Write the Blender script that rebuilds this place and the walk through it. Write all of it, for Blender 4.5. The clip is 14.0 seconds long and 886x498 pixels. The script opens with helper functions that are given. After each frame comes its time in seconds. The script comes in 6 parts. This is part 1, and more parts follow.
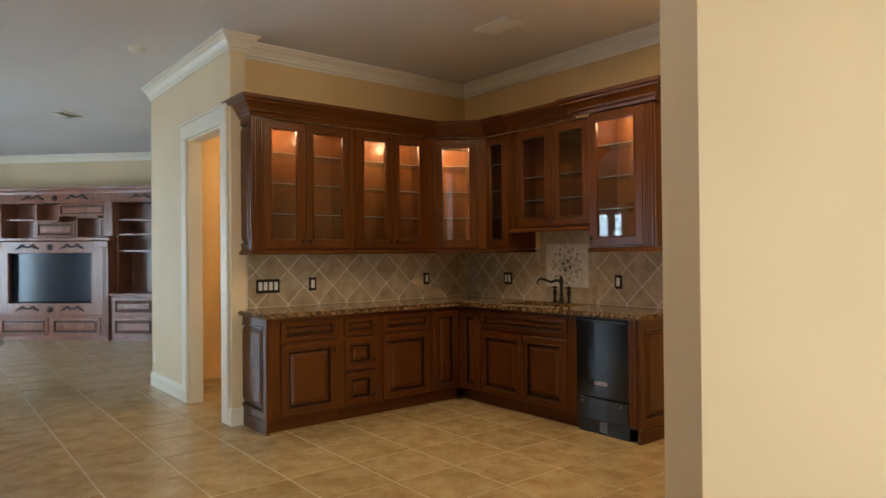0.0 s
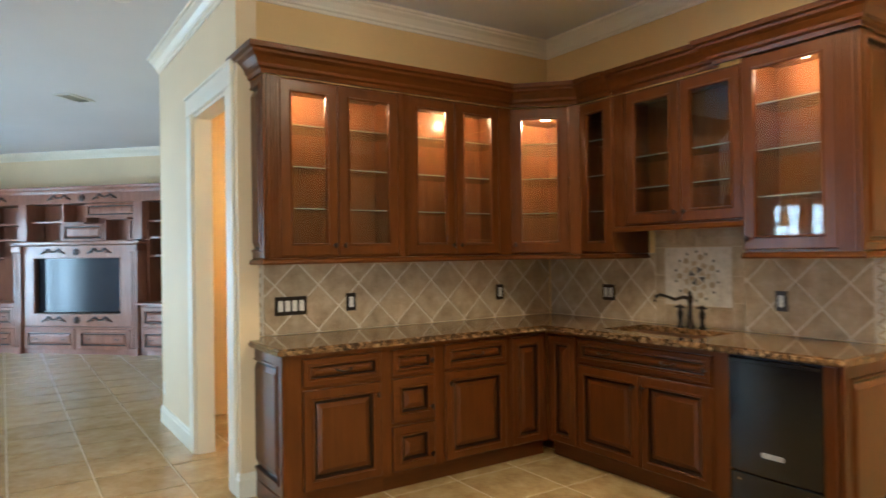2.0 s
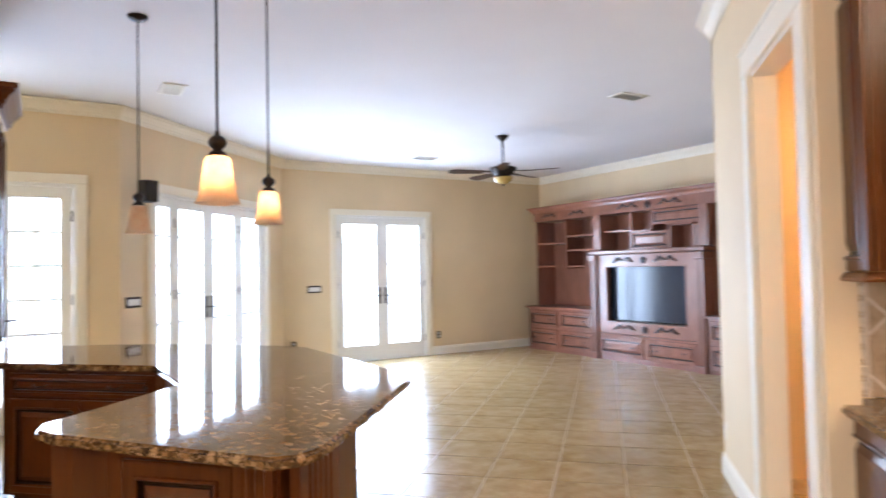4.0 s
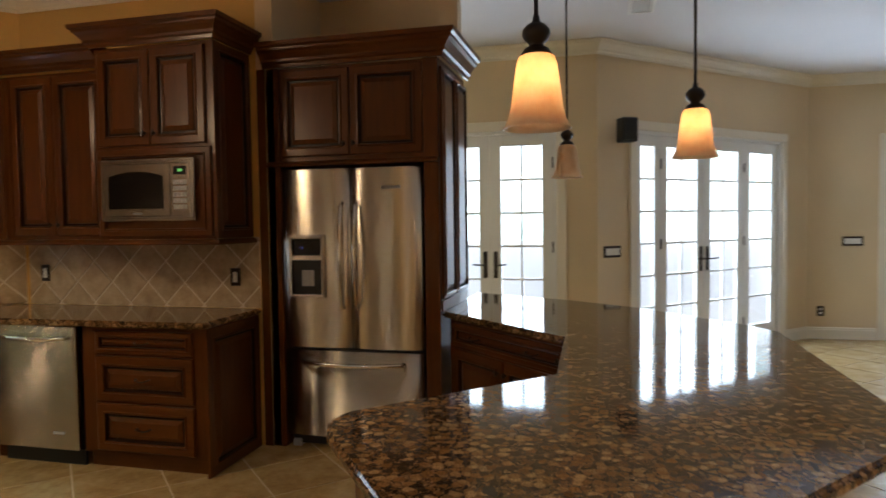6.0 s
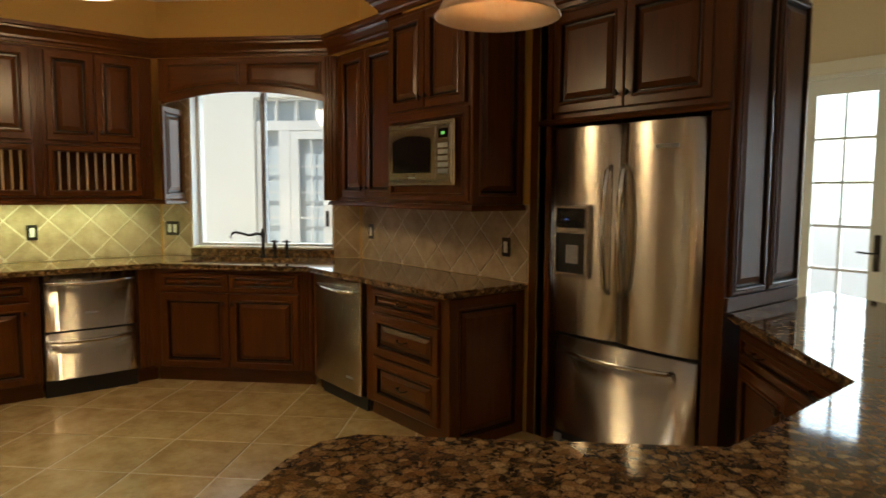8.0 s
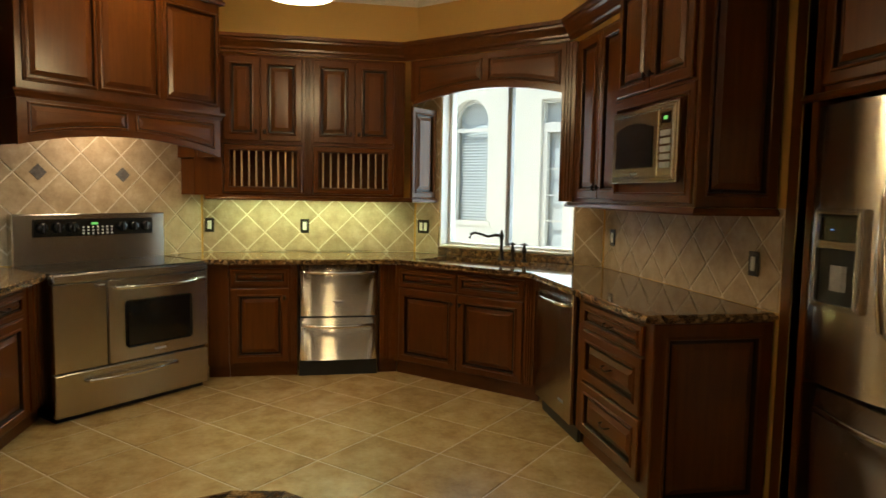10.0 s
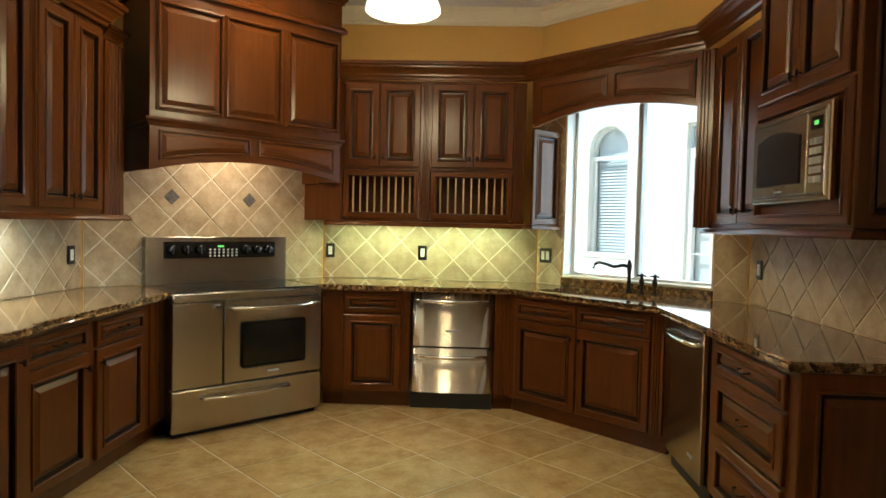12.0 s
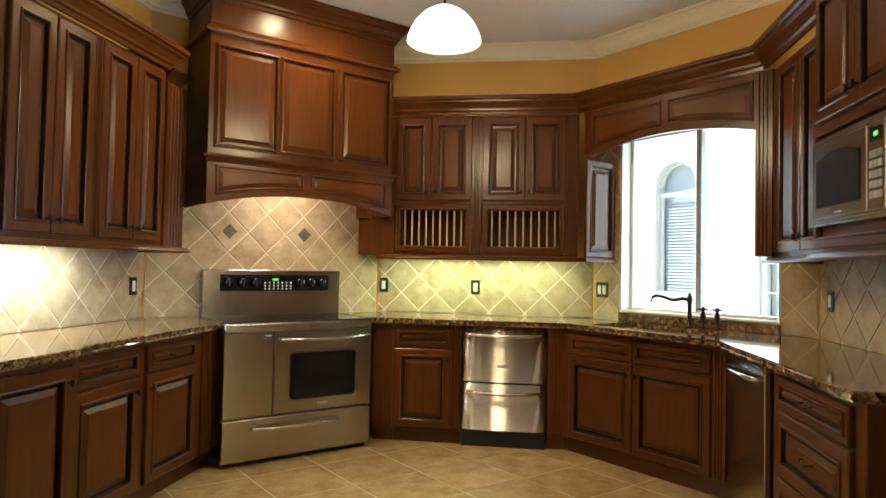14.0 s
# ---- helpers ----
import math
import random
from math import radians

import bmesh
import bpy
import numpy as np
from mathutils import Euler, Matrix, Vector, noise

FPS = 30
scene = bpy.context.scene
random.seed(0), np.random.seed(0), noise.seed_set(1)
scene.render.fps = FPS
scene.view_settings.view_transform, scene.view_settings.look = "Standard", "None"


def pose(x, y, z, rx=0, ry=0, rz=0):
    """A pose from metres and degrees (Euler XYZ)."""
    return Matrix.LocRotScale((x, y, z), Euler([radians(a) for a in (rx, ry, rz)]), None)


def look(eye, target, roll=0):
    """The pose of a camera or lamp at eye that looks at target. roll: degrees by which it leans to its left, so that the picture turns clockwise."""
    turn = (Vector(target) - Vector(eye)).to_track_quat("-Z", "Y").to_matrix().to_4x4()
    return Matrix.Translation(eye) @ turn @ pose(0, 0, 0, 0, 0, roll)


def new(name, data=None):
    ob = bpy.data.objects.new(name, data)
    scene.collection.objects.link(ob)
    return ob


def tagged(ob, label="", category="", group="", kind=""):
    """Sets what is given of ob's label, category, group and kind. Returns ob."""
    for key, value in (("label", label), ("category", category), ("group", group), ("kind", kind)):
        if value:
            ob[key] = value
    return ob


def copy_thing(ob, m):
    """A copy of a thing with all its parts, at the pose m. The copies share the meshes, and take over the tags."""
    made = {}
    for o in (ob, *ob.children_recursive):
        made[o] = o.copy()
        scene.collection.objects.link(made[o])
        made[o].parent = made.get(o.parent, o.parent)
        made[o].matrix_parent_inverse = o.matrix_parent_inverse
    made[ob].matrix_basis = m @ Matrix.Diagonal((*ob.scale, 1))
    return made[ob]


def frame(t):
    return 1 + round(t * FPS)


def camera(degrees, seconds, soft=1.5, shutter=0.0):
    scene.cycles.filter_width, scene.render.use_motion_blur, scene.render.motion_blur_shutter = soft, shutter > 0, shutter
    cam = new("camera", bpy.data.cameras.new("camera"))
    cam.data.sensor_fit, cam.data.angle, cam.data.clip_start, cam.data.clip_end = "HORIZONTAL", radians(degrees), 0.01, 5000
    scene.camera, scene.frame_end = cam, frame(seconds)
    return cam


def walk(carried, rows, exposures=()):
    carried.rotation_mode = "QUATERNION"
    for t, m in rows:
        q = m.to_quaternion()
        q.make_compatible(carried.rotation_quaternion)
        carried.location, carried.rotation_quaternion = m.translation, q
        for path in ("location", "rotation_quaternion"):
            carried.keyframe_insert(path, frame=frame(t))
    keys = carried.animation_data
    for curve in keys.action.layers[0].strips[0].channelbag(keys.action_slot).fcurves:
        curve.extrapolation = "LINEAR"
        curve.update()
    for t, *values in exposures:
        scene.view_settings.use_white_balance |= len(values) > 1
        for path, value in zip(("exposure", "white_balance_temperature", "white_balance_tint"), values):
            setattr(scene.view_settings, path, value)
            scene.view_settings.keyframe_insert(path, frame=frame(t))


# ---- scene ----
cam = camera(67.9, 14.0, shutter=0.4)
PATH = [
    (0, (0.429, 1.152, 1.343), (2.418, 1.367, 1.358), -0.5),
    (0.5, (0.807, 1.268, 1.357), (2.802, 1.4, 1.369), -0.5),
    (1, (1.193, 1.335, 1.369), (3.191, 1.436, 1.38), -0.6),
    (1.5, (1.564, 1.365, 1.374), (3.557, 1.532, 1.387), -0.6),
    (2, (1.897, 1.469, 1.396), (3.859, 1.856, 1.412), -0.8),
    (2.5, (2.206, 1.573, 1.4), (4.078, 2.277, 1.426), -0.9),
    (3, (2.506, 1.691, 1.407), (4.194, 2.764, 1.442), -1.2),
    (3.5, (2.759, 1.863, 1.415), (4.164, 3.285, 1.469), -1.1),
    (4, (3.001, 2.036, 1.417), (4.036, 3.746, 1.481), -1.1),
    (4.2, (3.078, 2.112, 1.421), (3.952, 3.911, 1.48), -1.0),
    (6.3, (3.848, 3.118, 1.47), (3.167, 4.996, 1.36), -0.6),
    (6.5, (3.917, 3.217, 1.474), (3.116, 5.045, 1.351), -0.4),
    (7, (4.047, 3.464, 1.456), (2.964, 5.14, 1.312), -0.2),
    (7.5, (4.15, 3.721, 1.464), (2.817, 5.204, 1.298), 0.0),
    (8, (4.233, 3.992, 1.453), (2.684, 5.245, 1.277), 0.3),
    (8.5, (4.261, 4.241, 1.439), (2.544, 5.251, 1.257), 0.4),
    (9, (4.238, 4.465, 1.44), (2.401, 5.237, 1.263), 0.5),
    (9.2, (4.216, 4.55, 1.435), (2.344, 5.235, 1.261), 0.6),
    (11.3, (3.923, 4.995, 1.394), (1.928, 5.034, 1.265), 1.3),
    (11.5, (3.898, 5.008, 1.387), (1.901, 5.019, 1.273), 1.3),
    (12, (3.863, 5.051, 1.36), (1.866, 4.98, 1.286), 1.3),
    (12.5, (3.84, 5.09, 1.345), (1.845, 4.952, 1.304), 1.2),
    (13, (3.83, 5.123, 1.329), (1.84, 4.924, 1.321), 1.2),
    (13.5, (3.822, 5.161, 1.309), (1.838, 4.91, 1.333), 1.1),
    (14, (3.802, 5.204, 1.273), (1.824, 4.913, 1.332), 1.1),
]
EXPOSURES = [(0.0, 0.62, 5500, 4), (1.0, 0.94, 5650, 2), (1.5, 1.02, 5400, 0), (2.0, 1.26, 5000, 0), (3.0, 1.60, 5250, 10), (4.2, 1.58, 5500, 20), (6.3, 0.12, 6000, 13), (9.2, 0.32, 6600, 4), (11.3, 0.72, 5700, -2), (14.0, 1.06, 5650, 0)]
walk(cam, [(t, look(eye, aim, roll)) for t, eye, aim, roll in PATH], EXPOSURES)

# ---- world and sun ----
world = bpy.data.worlds.new("sky")
scene.world = world
world.use_nodes = True
wn = world.node_tree
sky = wn.nodes.new("ShaderNodeTexSky")
sky.sky_type, sky.sun_disc = "NISHITA", False
sky.sun_elevation, sky.sun_rotation = radians(55), radians(200)
wn.links.new(sky.outputs[0], wn.nodes["Background"].inputs[0])
wn.nodes["Background"].inputs[1].default_value = 0.15


POWER = 0.45  # of all lamps, against the sun and sky


def lamp(name, kind, m, energy, color, **more):
    data = bpy.data.lights.new(name, kind)
    data.energy, data.color = energy * (1.0 if kind == "SUN" else POWER), color
    if "size" in more:
        data.shape, data.size, data.size_y = "RECTANGLE", more["size"], more["size_y"]
    if "radius" in more:
        data.shadow_soft_size = more["radius"]
    if "spot" in more:
        data.spot_size, data.spot_blend = radians(more["spot"]), 0.6
    ob = new(name, data)
    ob.matrix_basis = m
    return ob


sun = lamp("sun", "SUN", pose(0, 0, 20, 35, 0, 20), 2.6, (1.0, 0.95, 0.88))
sun.data.angle = radians(0.5)

WARM, COOL = (1.0, 0.66, 0.35), (0.74, 0.87, 1.0)
C45 = math.sqrt(0.5)


def wall_frame(x, y, turn):
    """A frame on a wall: x runs to the right as one faces it, y = 0 is its face, -y comes out into the room."""
    return pose(x, y, 0, 0, 0, turn)


BAR_L = wall_frame(7.345, 1.655, -45)
BAR_R = wall_frame(7.345, 1.655, -135)
HALL_W = wall_frame(6.291, 4.25, -135)
K_MICRO = wall_frame(0, 6.836, 0)
K_SINK = wall_frame(-1.541, 5.63, 45)
K_DRAWER = wall_frame(-1.541, 0, 90)
K_RANGE = wall_frame(-0.26, 2.588, 135)
K_LEFT = wall_frame(0, 2.588, 180)
ROOM_A = wall_frame(0, 9.24, 0)
ROOM_B = wall_frame(3.633, 9.24, 45)
ROOM_C = wall_frame(0, 11.62, 0)
ROOM_E = wall_frame(10.95, 0, -90)
CEIL = 3.10

# added lamp at an unseen opening, to brighten the near wall end
lamp("daylight_back_window", "AREA", wall_frame(-1.3, 0, 90) @ pose(-1.2, 0.30, 1.3, -90, 0, 0), 290, (1.0, 0.92, 0.78), size=1.9, size_y=2.0)
# added lamp outside an unseen opening, only to brighten the far room
lamp("daylight_far_room", "AREA", wall_frame(0, -4.0, 180) @ pose(-9.9, 0.30, 1.3, -90, 0, 0), 100, COOL, size=1.3, size_y=1.8)
# daylight that comes in by the glazed doors and the kitchen window
lamp("daylight_door_a", "AREA", ROOM_A @ pose(2.62, 0.30, 1.2, -90, 0, 0), 110, COOL, size=1.2, size_y=2.1)
lamp("daylight_door_b", "AREA", ROOM_B @ pose(1.68, 0.30, 1.2, -90, 0, 0), 235, COOL, size=2.3, size_y=2.1)
lamp("daylight_door_c", "AREA", ROOM_C @ pose(7.66, 0.30, 1.2, -90, 0, 0), 225, COOL, size=1.5, size_y=2.1)
lamp("daylight_window", "AREA", K_SINK @ pose(0.86, 0.32, 1.6, -90, 0, 0), 26, COOL, size=1.2, size_y=1.2)


# ---- materials ----
def material(name):
    m = bpy.data.materials.new(name)
    m.use_nodes = True
    return m, m.node_tree, m.node_tree.nodes["Principled BSDF"]


def node(nt, kind, **inputs):
    n = nt.nodes.new(kind)
    for key, value in inputs.items():
        n.inputs[key.replace("_", " ")].default_value = value
    return n


def ramp(nt, source, stops):
    r = nt.nodes.new("ShaderNodeValToRGB")
    e = r.color_ramp.elements
    while len(e) < len(stops):
        e.new(0.5)
    for k, (p, c) in enumerate(stops):
        e[k].position, e[k].color = p, (*c, 1)
    nt.links.new(source, r.inputs[0])
    return r.outputs[0]


def coords(nt, scale=(1, 1, 1), turn=(0, 0, 0)):
    t = nt.nodes.new("ShaderNodeTexCoord")
    mp = nt.nodes.new("ShaderNodeMapping")
    mp.inputs["Scale"].default_value = scale
    mp.inputs["Rotation"].default_value = turn
    nt.links.new(t.outputs["Object"], mp.inputs[0])
    return mp.outputs[0]


def mixed(nt, kind, fac, a, b):
    mx = nt.nodes.new("ShaderNodeMix")
    mx.data_type, mx.blend_type = "RGBA", kind
    for sock, v in ((mx.inputs[0], fac), (mx.inputs[6], a), (mx.inputs[7], b)):
        if isinstance(v, bpy.types.NodeSocket):
            nt.links.new(v, sock)
        else:
            sock.default_value = v
    return mx.outputs[2]


def bump(nt, bsdf, height, strength, distance=0.002):
    b = node(nt, "ShaderNodeBump", Strength=strength, Distance=distance)
    nt.links.new(height, b.inputs["Height"])
    nt.links.new(b.outputs[0], bsdf.inputs["Normal"])


def noise_tex(nt, vec, scale, detail=4, rough=0.55):
    n = node(nt, "ShaderNodeTexNoise", Scale=scale, Detail=detail, Roughness=rough)
    if vec is not None:
        nt.links.new(vec, n.inputs["Vector"])
    return n.outputs[0]


def wood(name, dark, mid, light, along="z", rough=0.3, gloss=0.20):
    m, nt, b = material(name)
    s = {"z": (11, 11, 0.8), "x": (0.8, 11, 11)}[along]
    v = coords(nt, s)
    grain = noise_tex(nt, v, 3.0, 6, 0.65)
    col = ramp(nt, grain, [(0.20, dark), (0.50, mid), (0.84, light)])
    blotch = noise_tex(nt, coords(nt, (1, 1, 0.5)), 2.6, 3)
    col = mixed(nt, "MULTIPLY", 0.55, col, ramp(nt, blotch, [(0.3, (0.55, 0.5, 0.48)), (0.7, (1.15, 1.1, 1.05))]))
    info = nt.nodes.new("ShaderNodeObjectInfo")
    col = mixed(nt, "MULTIPLY", 0.5, col, ramp(nt, info.outputs["Random"], [(0.0, (0.72, 0.7, 0.7)), (1.0, (1.1, 1.1, 1.1))]))
    nt.links.new(col, b.inputs["Base Color"])
    b.inputs["Roughness"].default_value = rough
    b.inputs["Specular IOR Level"].default_value = 0.20
    b.inputs["Coat Weight"].default_value = gloss
    tint = (1.0, 0.93, 0.86, 1)
    b.inputs["Coat Tint"].default_value = tint
    b.inputs["Specular Tint"].default_value = tint
    b.inputs["Coat Roughness"].default_value = 0.22
    bump(nt, b, grain, 0.06, 0.0005)
    return m


CHERRY = wood("cherry_wood", (0.072, 0.0200, 0.0026), (0.102, 0.0310, 0.0042), (0.132, 0.0440, 0.0064))
CHERRY_X = wood("cherry_wood_across", (0.072, 0.0200, 0.0026), (0.102, 0.0310, 0.0042), (0.132, 0.0440, 0.0064), "x")
# paler than the cherry, for the cabinet back boards
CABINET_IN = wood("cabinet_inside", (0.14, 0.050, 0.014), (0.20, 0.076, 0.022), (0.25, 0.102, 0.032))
ROSEWOOD = wood("entertainment_wood", (0.16, 0.062, 0.038), (0.26, 0.112, 0.072), (0.36, 0.175, 0.118), gloss=1.0)
GLAZE = wood("dark_glaze", (0.010, 0.0035, 0.0015), (0.016, 0.006, 0.0025), (0.022, 0.009, 0.004))
PEG = wood("light_peg", (0.45, 0.30, 0.16), (0.6, 0.42, 0.24), (0.7, 0.52, 0.32))


def paint(name, color, vary=0.06, rough=0.6):
    m, nt, b = material(name)
    v = coords(nt)
    low = noise_tex(nt, v, 0.9, 2)
    lo = tuple(c * (1 - vary) for c in color)
    hi = tuple(min(1, c * (1 + vary)) for c in color)
    nt.links.new(ramp(nt, low, [(0.3, lo), (0.7, hi)]), b.inputs["Base Color"])
    b.inputs["Roughness"].default_value = rough
    bump(nt, b, noise_tex(nt, v, 140, 3), 0.12, 0.001)
    return m


WALL = paint("tan_wall_paint", (0.70, 0.55, 0.33))
GOLD = paint("gold_wall_paint", (0.63, 0.365, 0.085))
# lightened copy of GOLD, to raise the brightness of the bar walls
BAR_GOLD = paint("lightened_gold_paint", (0.72, 0.49, 0.20))
CEILING = paint("ceiling_paint", (0.72, 0.70, 0.70), 0.03, 0.8)
TRIM = paint("cream_trim_paint", (0.80, 0.73, 0.58), 0.02, 0.35)
DOOR_WHITE = paint("door_paint", (0.80, 0.78, 0.72), 0.02, 0.35)
STUCCO = paint("cream_stucco", (0.80, 0.77, 0.68), 0.04, 0.9)


def tile_stuff(name, a, b_, c, scale, rough, per_object=True):
    m, nt, b = material(name)
    g = nt.nodes.new("ShaderNodeNewGeometry")
    info = nt.nodes.new("ShaderNodeObjectInfo")
    add = nt.nodes.new("ShaderNodeVectorMath")
    add.operation = "MULTIPLY_ADD"
    comb = nt.nodes.new("ShaderNodeCombineXYZ")
    src = info.outputs["Random"] if per_object else g.outputs["Random Per Island"]
    for k in range(3):
        nt.links.new(src, comb.inputs[k])
    add.inputs[1].default_value = (1, 1, 1)
    sc = nt.nodes.new("ShaderNodeVectorMath")
    sc.operation = "SCALE"
    sc.inputs["Scale"].default_value = 17.0
    nt.links.new(comb.outputs[0], sc.inputs[0])
    nt.links.new(g.outputs["Position"], add.inputs[0])
    nt.links.new(sc.outputs[0], add.inputs[2])
    n1 = noise_tex(nt, add.outputs[0], scale, 6, 0.6)
    n2 = noise_tex(nt, add.outputs[0], scale * 6, 4, 0.6)
    col = ramp(nt, n1, [(0.32, a), (0.5, b_), (0.68, c)])
    col = mixed(nt, "MULTIPLY", 0.35, col, ramp(nt, n2, [(0.3, (0.7, 0.66, 0.6)), (0.65, (1.1, 1.1, 1.1))]))
    col = mixed(nt, "MULTIPLY", 0.6, col, ramp(nt, src, [(0, (0.88, 0.87, 0.85)), (1, (1.06, 1.05, 1.04))]))
    nt.links.new(col, b.inputs["Base Color"])
    b.inputs["Roughness"].default_value = rough
    b.inputs["Specular IOR Level"].default_value = 0.5 if rough < 0.3 else 0.25
    bump(nt, b, n2, 0.15, 0.001)
    return m


FLOOR_TILE = tile_stuff("floor_tile", (0.37, 0.243, 0.100), (0.465, 0.328, 0.146), (0.545, 0.410, 0.205), 6.5, 0.24)
FLOOR_FAR = tile_stuff("floor_tile_far", (0.37, 0.243, 0.100), (0.465, 0.328, 0.146), (0.545, 0.410, 0.205), 6.5, 0.24, False)
SPLASH_TILE = tile_stuff("splash_tile", (0.33, 0.240, 0.140), (0.43, 0.325, 0.200), (0.51, 0.40, 0.265), 9.0, 0.62)
DARK_TILE = tile_stuff("dark_insert", (0.07, 0.06, 0.055), (0.11, 0.10, 0.09), (0.16, 0.14, 0.12), 30.0, 0.4)
PALE_TILE = tile_stuff("pale_mosaic", (0.50, 0.43, 0.33), (0.62, 0.55, 0.43), (0.70, 0.63, 0.52), 20.0, 0.4)
GROUT = paint("grout", (0.54, 0.425, 0.265), 0.05, 0.85)
WALL_GROUT = paint("wall_grout", (0.66, 0.57, 0.42), 0.05, 0.85)


def granite_stuff():
    m, nt, b = material("brown_granite")
    v = coords(nt)
    wob = noise_tex(nt, v, 25, 3)
    vm = nt.nodes.new("ShaderNodeVectorMath")
    vm.operation = "MULTIPLY_ADD"
    vm.inputs[1].default_value = (0.010, 0.010, 0.010)
    nt.links.new(wob, vm.inputs[0])
    nt.links.new(v, vm.inputs[2])
    vo = node(nt, "ShaderNodeTexVoronoi", Scale=38.0, Randomness=1.0)
    nt.links.new(vm.outputs[0], vo.inputs["Vector"])
    sep = nt.nodes.new("ShaderNodeSeparateColor")
    nt.links.new(vo.outputs["Color"], sep.inputs[0])
    chips = ramp(nt, sep.outputs[0], [(0.0, (0.040, 0.024, 0.014)), (0.18, (0.11, 0.056, 0.022)), (0.55, (0.26, 0.140, 0.050)), (1.0, (0.44, 0.290, 0.135))])
    edge = ramp(nt, vo.outputs["Distance"], [(0.0, (0, 0, 0)), (0.40, (0, 0, 0)), (0.62, (0.85, 0.85, 0.85)), (0.8, (1, 1, 1))])
    small = node(nt, "ShaderNodeTexVoronoi", Scale=125.0, Randomness=1.0)
    nt.links.new(vm.outputs[0], small.inputs["Vector"])
    sep2 = nt.nodes.new("ShaderNodeSeparateColor")
    nt.links.new(small.outputs["Color"], sep2.inputs[0])
    fine = ramp(nt, sep2.outputs[0], [(0.0, (0.016, 0.010, 0.006)), (0.40, (0.08, 0.044, 0.020)), (0.72, (0.16, 0.092, 0.038)), (1.0, (0.32, 0.205, 0.10))])
    col = mixed(nt, "MIX", edge, chips, fine)
    speck = noise_tex(nt, v, 190, 3, 0.7)
    col = mixed(nt, "MULTIPLY", 0.8, col, ramp(nt, speck, [(0.38, (0.42, 0.38, 0.34)), (0.56, (1.1, 1.1, 1.1))]))
    nt.links.new(col, b.inputs["Base Color"])
    b.inputs["Roughness"].default_value = 0.06
    return m


GRANITE = granite_stuff()


def metal(name, color, rough, brushed=None, wave=0.22):
    m, nt, b = material(name)
    b.inputs["Base Color"].default_value = (*color, 1)
    b.inputs["Metallic"].default_value = 1
    b.inputs["Roughness"].default_value = rough
    if brushed:
        g = noise_tex(nt, coords(nt, brushed), 2.2, 2, 0.5)
        b.inputs["Anisotropic"].default_value = 0.95
        b.inputs["Anisotropic Rotation"].default_value = 0.25
        bump(nt, b, g, wave, 0.008 if wave > 0.5 else 0.006)
    return m


STEEL = metal("brushed_steel", (0.68, 0.63, 0.54), 0.25, (3.4, 3.4, 0.18))
STEEL_X = metal("brushed_steel_across", (0.50, 0.47, 0.43), 0.26, (3.4, 3.4, 0.18))
STEEL_FLAT = metal("brushed_steel_sheet", (0.50, 0.47, 0.42), 0.22, (1.6, 1.6, 0.05), 0.5)
CHROME = metal("polished_steel", (0.72, 0.70, 0.66), 0.14)
BRONZE = metal("oiled_bronze", (0.045, 0.036, 0.030), 0.38)


def plain(name, color, rough, coat=0.0):
    m, nt, b = material(name)
    b.inputs["Roughness"].default_value = rough
    b.inputs["Coat Weight"].default_value = coat
    n = noise_tex(nt, coords(nt), 60, 3)
    nt.links.new(ramp(nt, n, [(0.3, tuple(c * 0.9 for c in color)), (0.7, tuple(c * 1.1 for c in color))]), b.inputs["Base Color"])
    return m


BLACK = plain("black_enamel", (0.005, 0.005, 0.005), 0.16, 0.1)
BLACK_SOFT = plain("black_plastic", (0.010, 0.010, 0.011), 0.4)
SINK_DARK = plain("dark_sink", (0.02, 0.017, 0.015), 0.3)
WHITE_PLASTIC = plain("white_switch", (0.75, 0.73, 0.68), 0.35)
GREY_LOGO = plain("grey_badge", (0.35, 0.35, 0.36), 0.3)
FAN_BLADE = wood("fan_blade", (0.02, 0.008, 0.005), (0.04, 0.016, 0.009), (0.06, 0.024, 0.014), "x")
PATIO = plain("patio_paving", (0.76, 0.73, 0.67), 0.8)
BLIND = plain("window_blind", (0.66, 0.72, 0.74), 0.6)


def glass_stuff(name, color=(1, 1, 1), rough=0.0, wavy=0.0, gloss=0.04):
    """Thin pane: mostly clear, with a mirror share that grows at a glancing angle."""
    m, nt, b = material(name)
    out = nt.nodes["Material Output"]
    nt.nodes.remove(b)
    tr = nt.nodes.new("ShaderNodeBsdfTransparent")
    tr.inputs[0].default_value = (*color, 1)
    gl = node(nt, "ShaderNodeBsdfGlossy", Roughness=rough)
    fr = node(nt, "ShaderNodeLayerWeight", Blend=0.5)
    pw = nt.nodes.new("ShaderNodeMath")
    pw.operation = "POWER"
    pw.inputs[1].default_value = 4.0
    nt.links.new(fr.outputs["Facing"], pw.inputs[0])
    ad = nt.nodes.new("ShaderNodeMath")
    ad.operation = "MULTIPLY_ADD"
    ad.inputs[1].default_value, ad.inputs[2].default_value = 0.8, gloss
    nt.links.new(pw.outputs[0], ad.inputs[0])
    mx = nt.nodes.new("ShaderNodeMixShader")
    nt.links.new(ad.outputs[0], mx.inputs[0])
    nt.links.new(tr.outputs[0], mx.inputs[1])
    nt.links.new(gl.outputs[0], mx.inputs[2])
    nt.links.new(mx.outputs[0], out.inputs[0])
    if wavy:
        bp = node(nt, "ShaderNodeBump", Strength=wavy, Distance=0.004)
        nt.links.new(noise_tex(nt, coords(nt), 38, 2), bp.inputs["Height"])
        nt.links.new(bp.outputs[0], gl.inputs["Normal"])
        nt.links.new(bp.outputs[0], fr.inputs["Normal"])
    return m


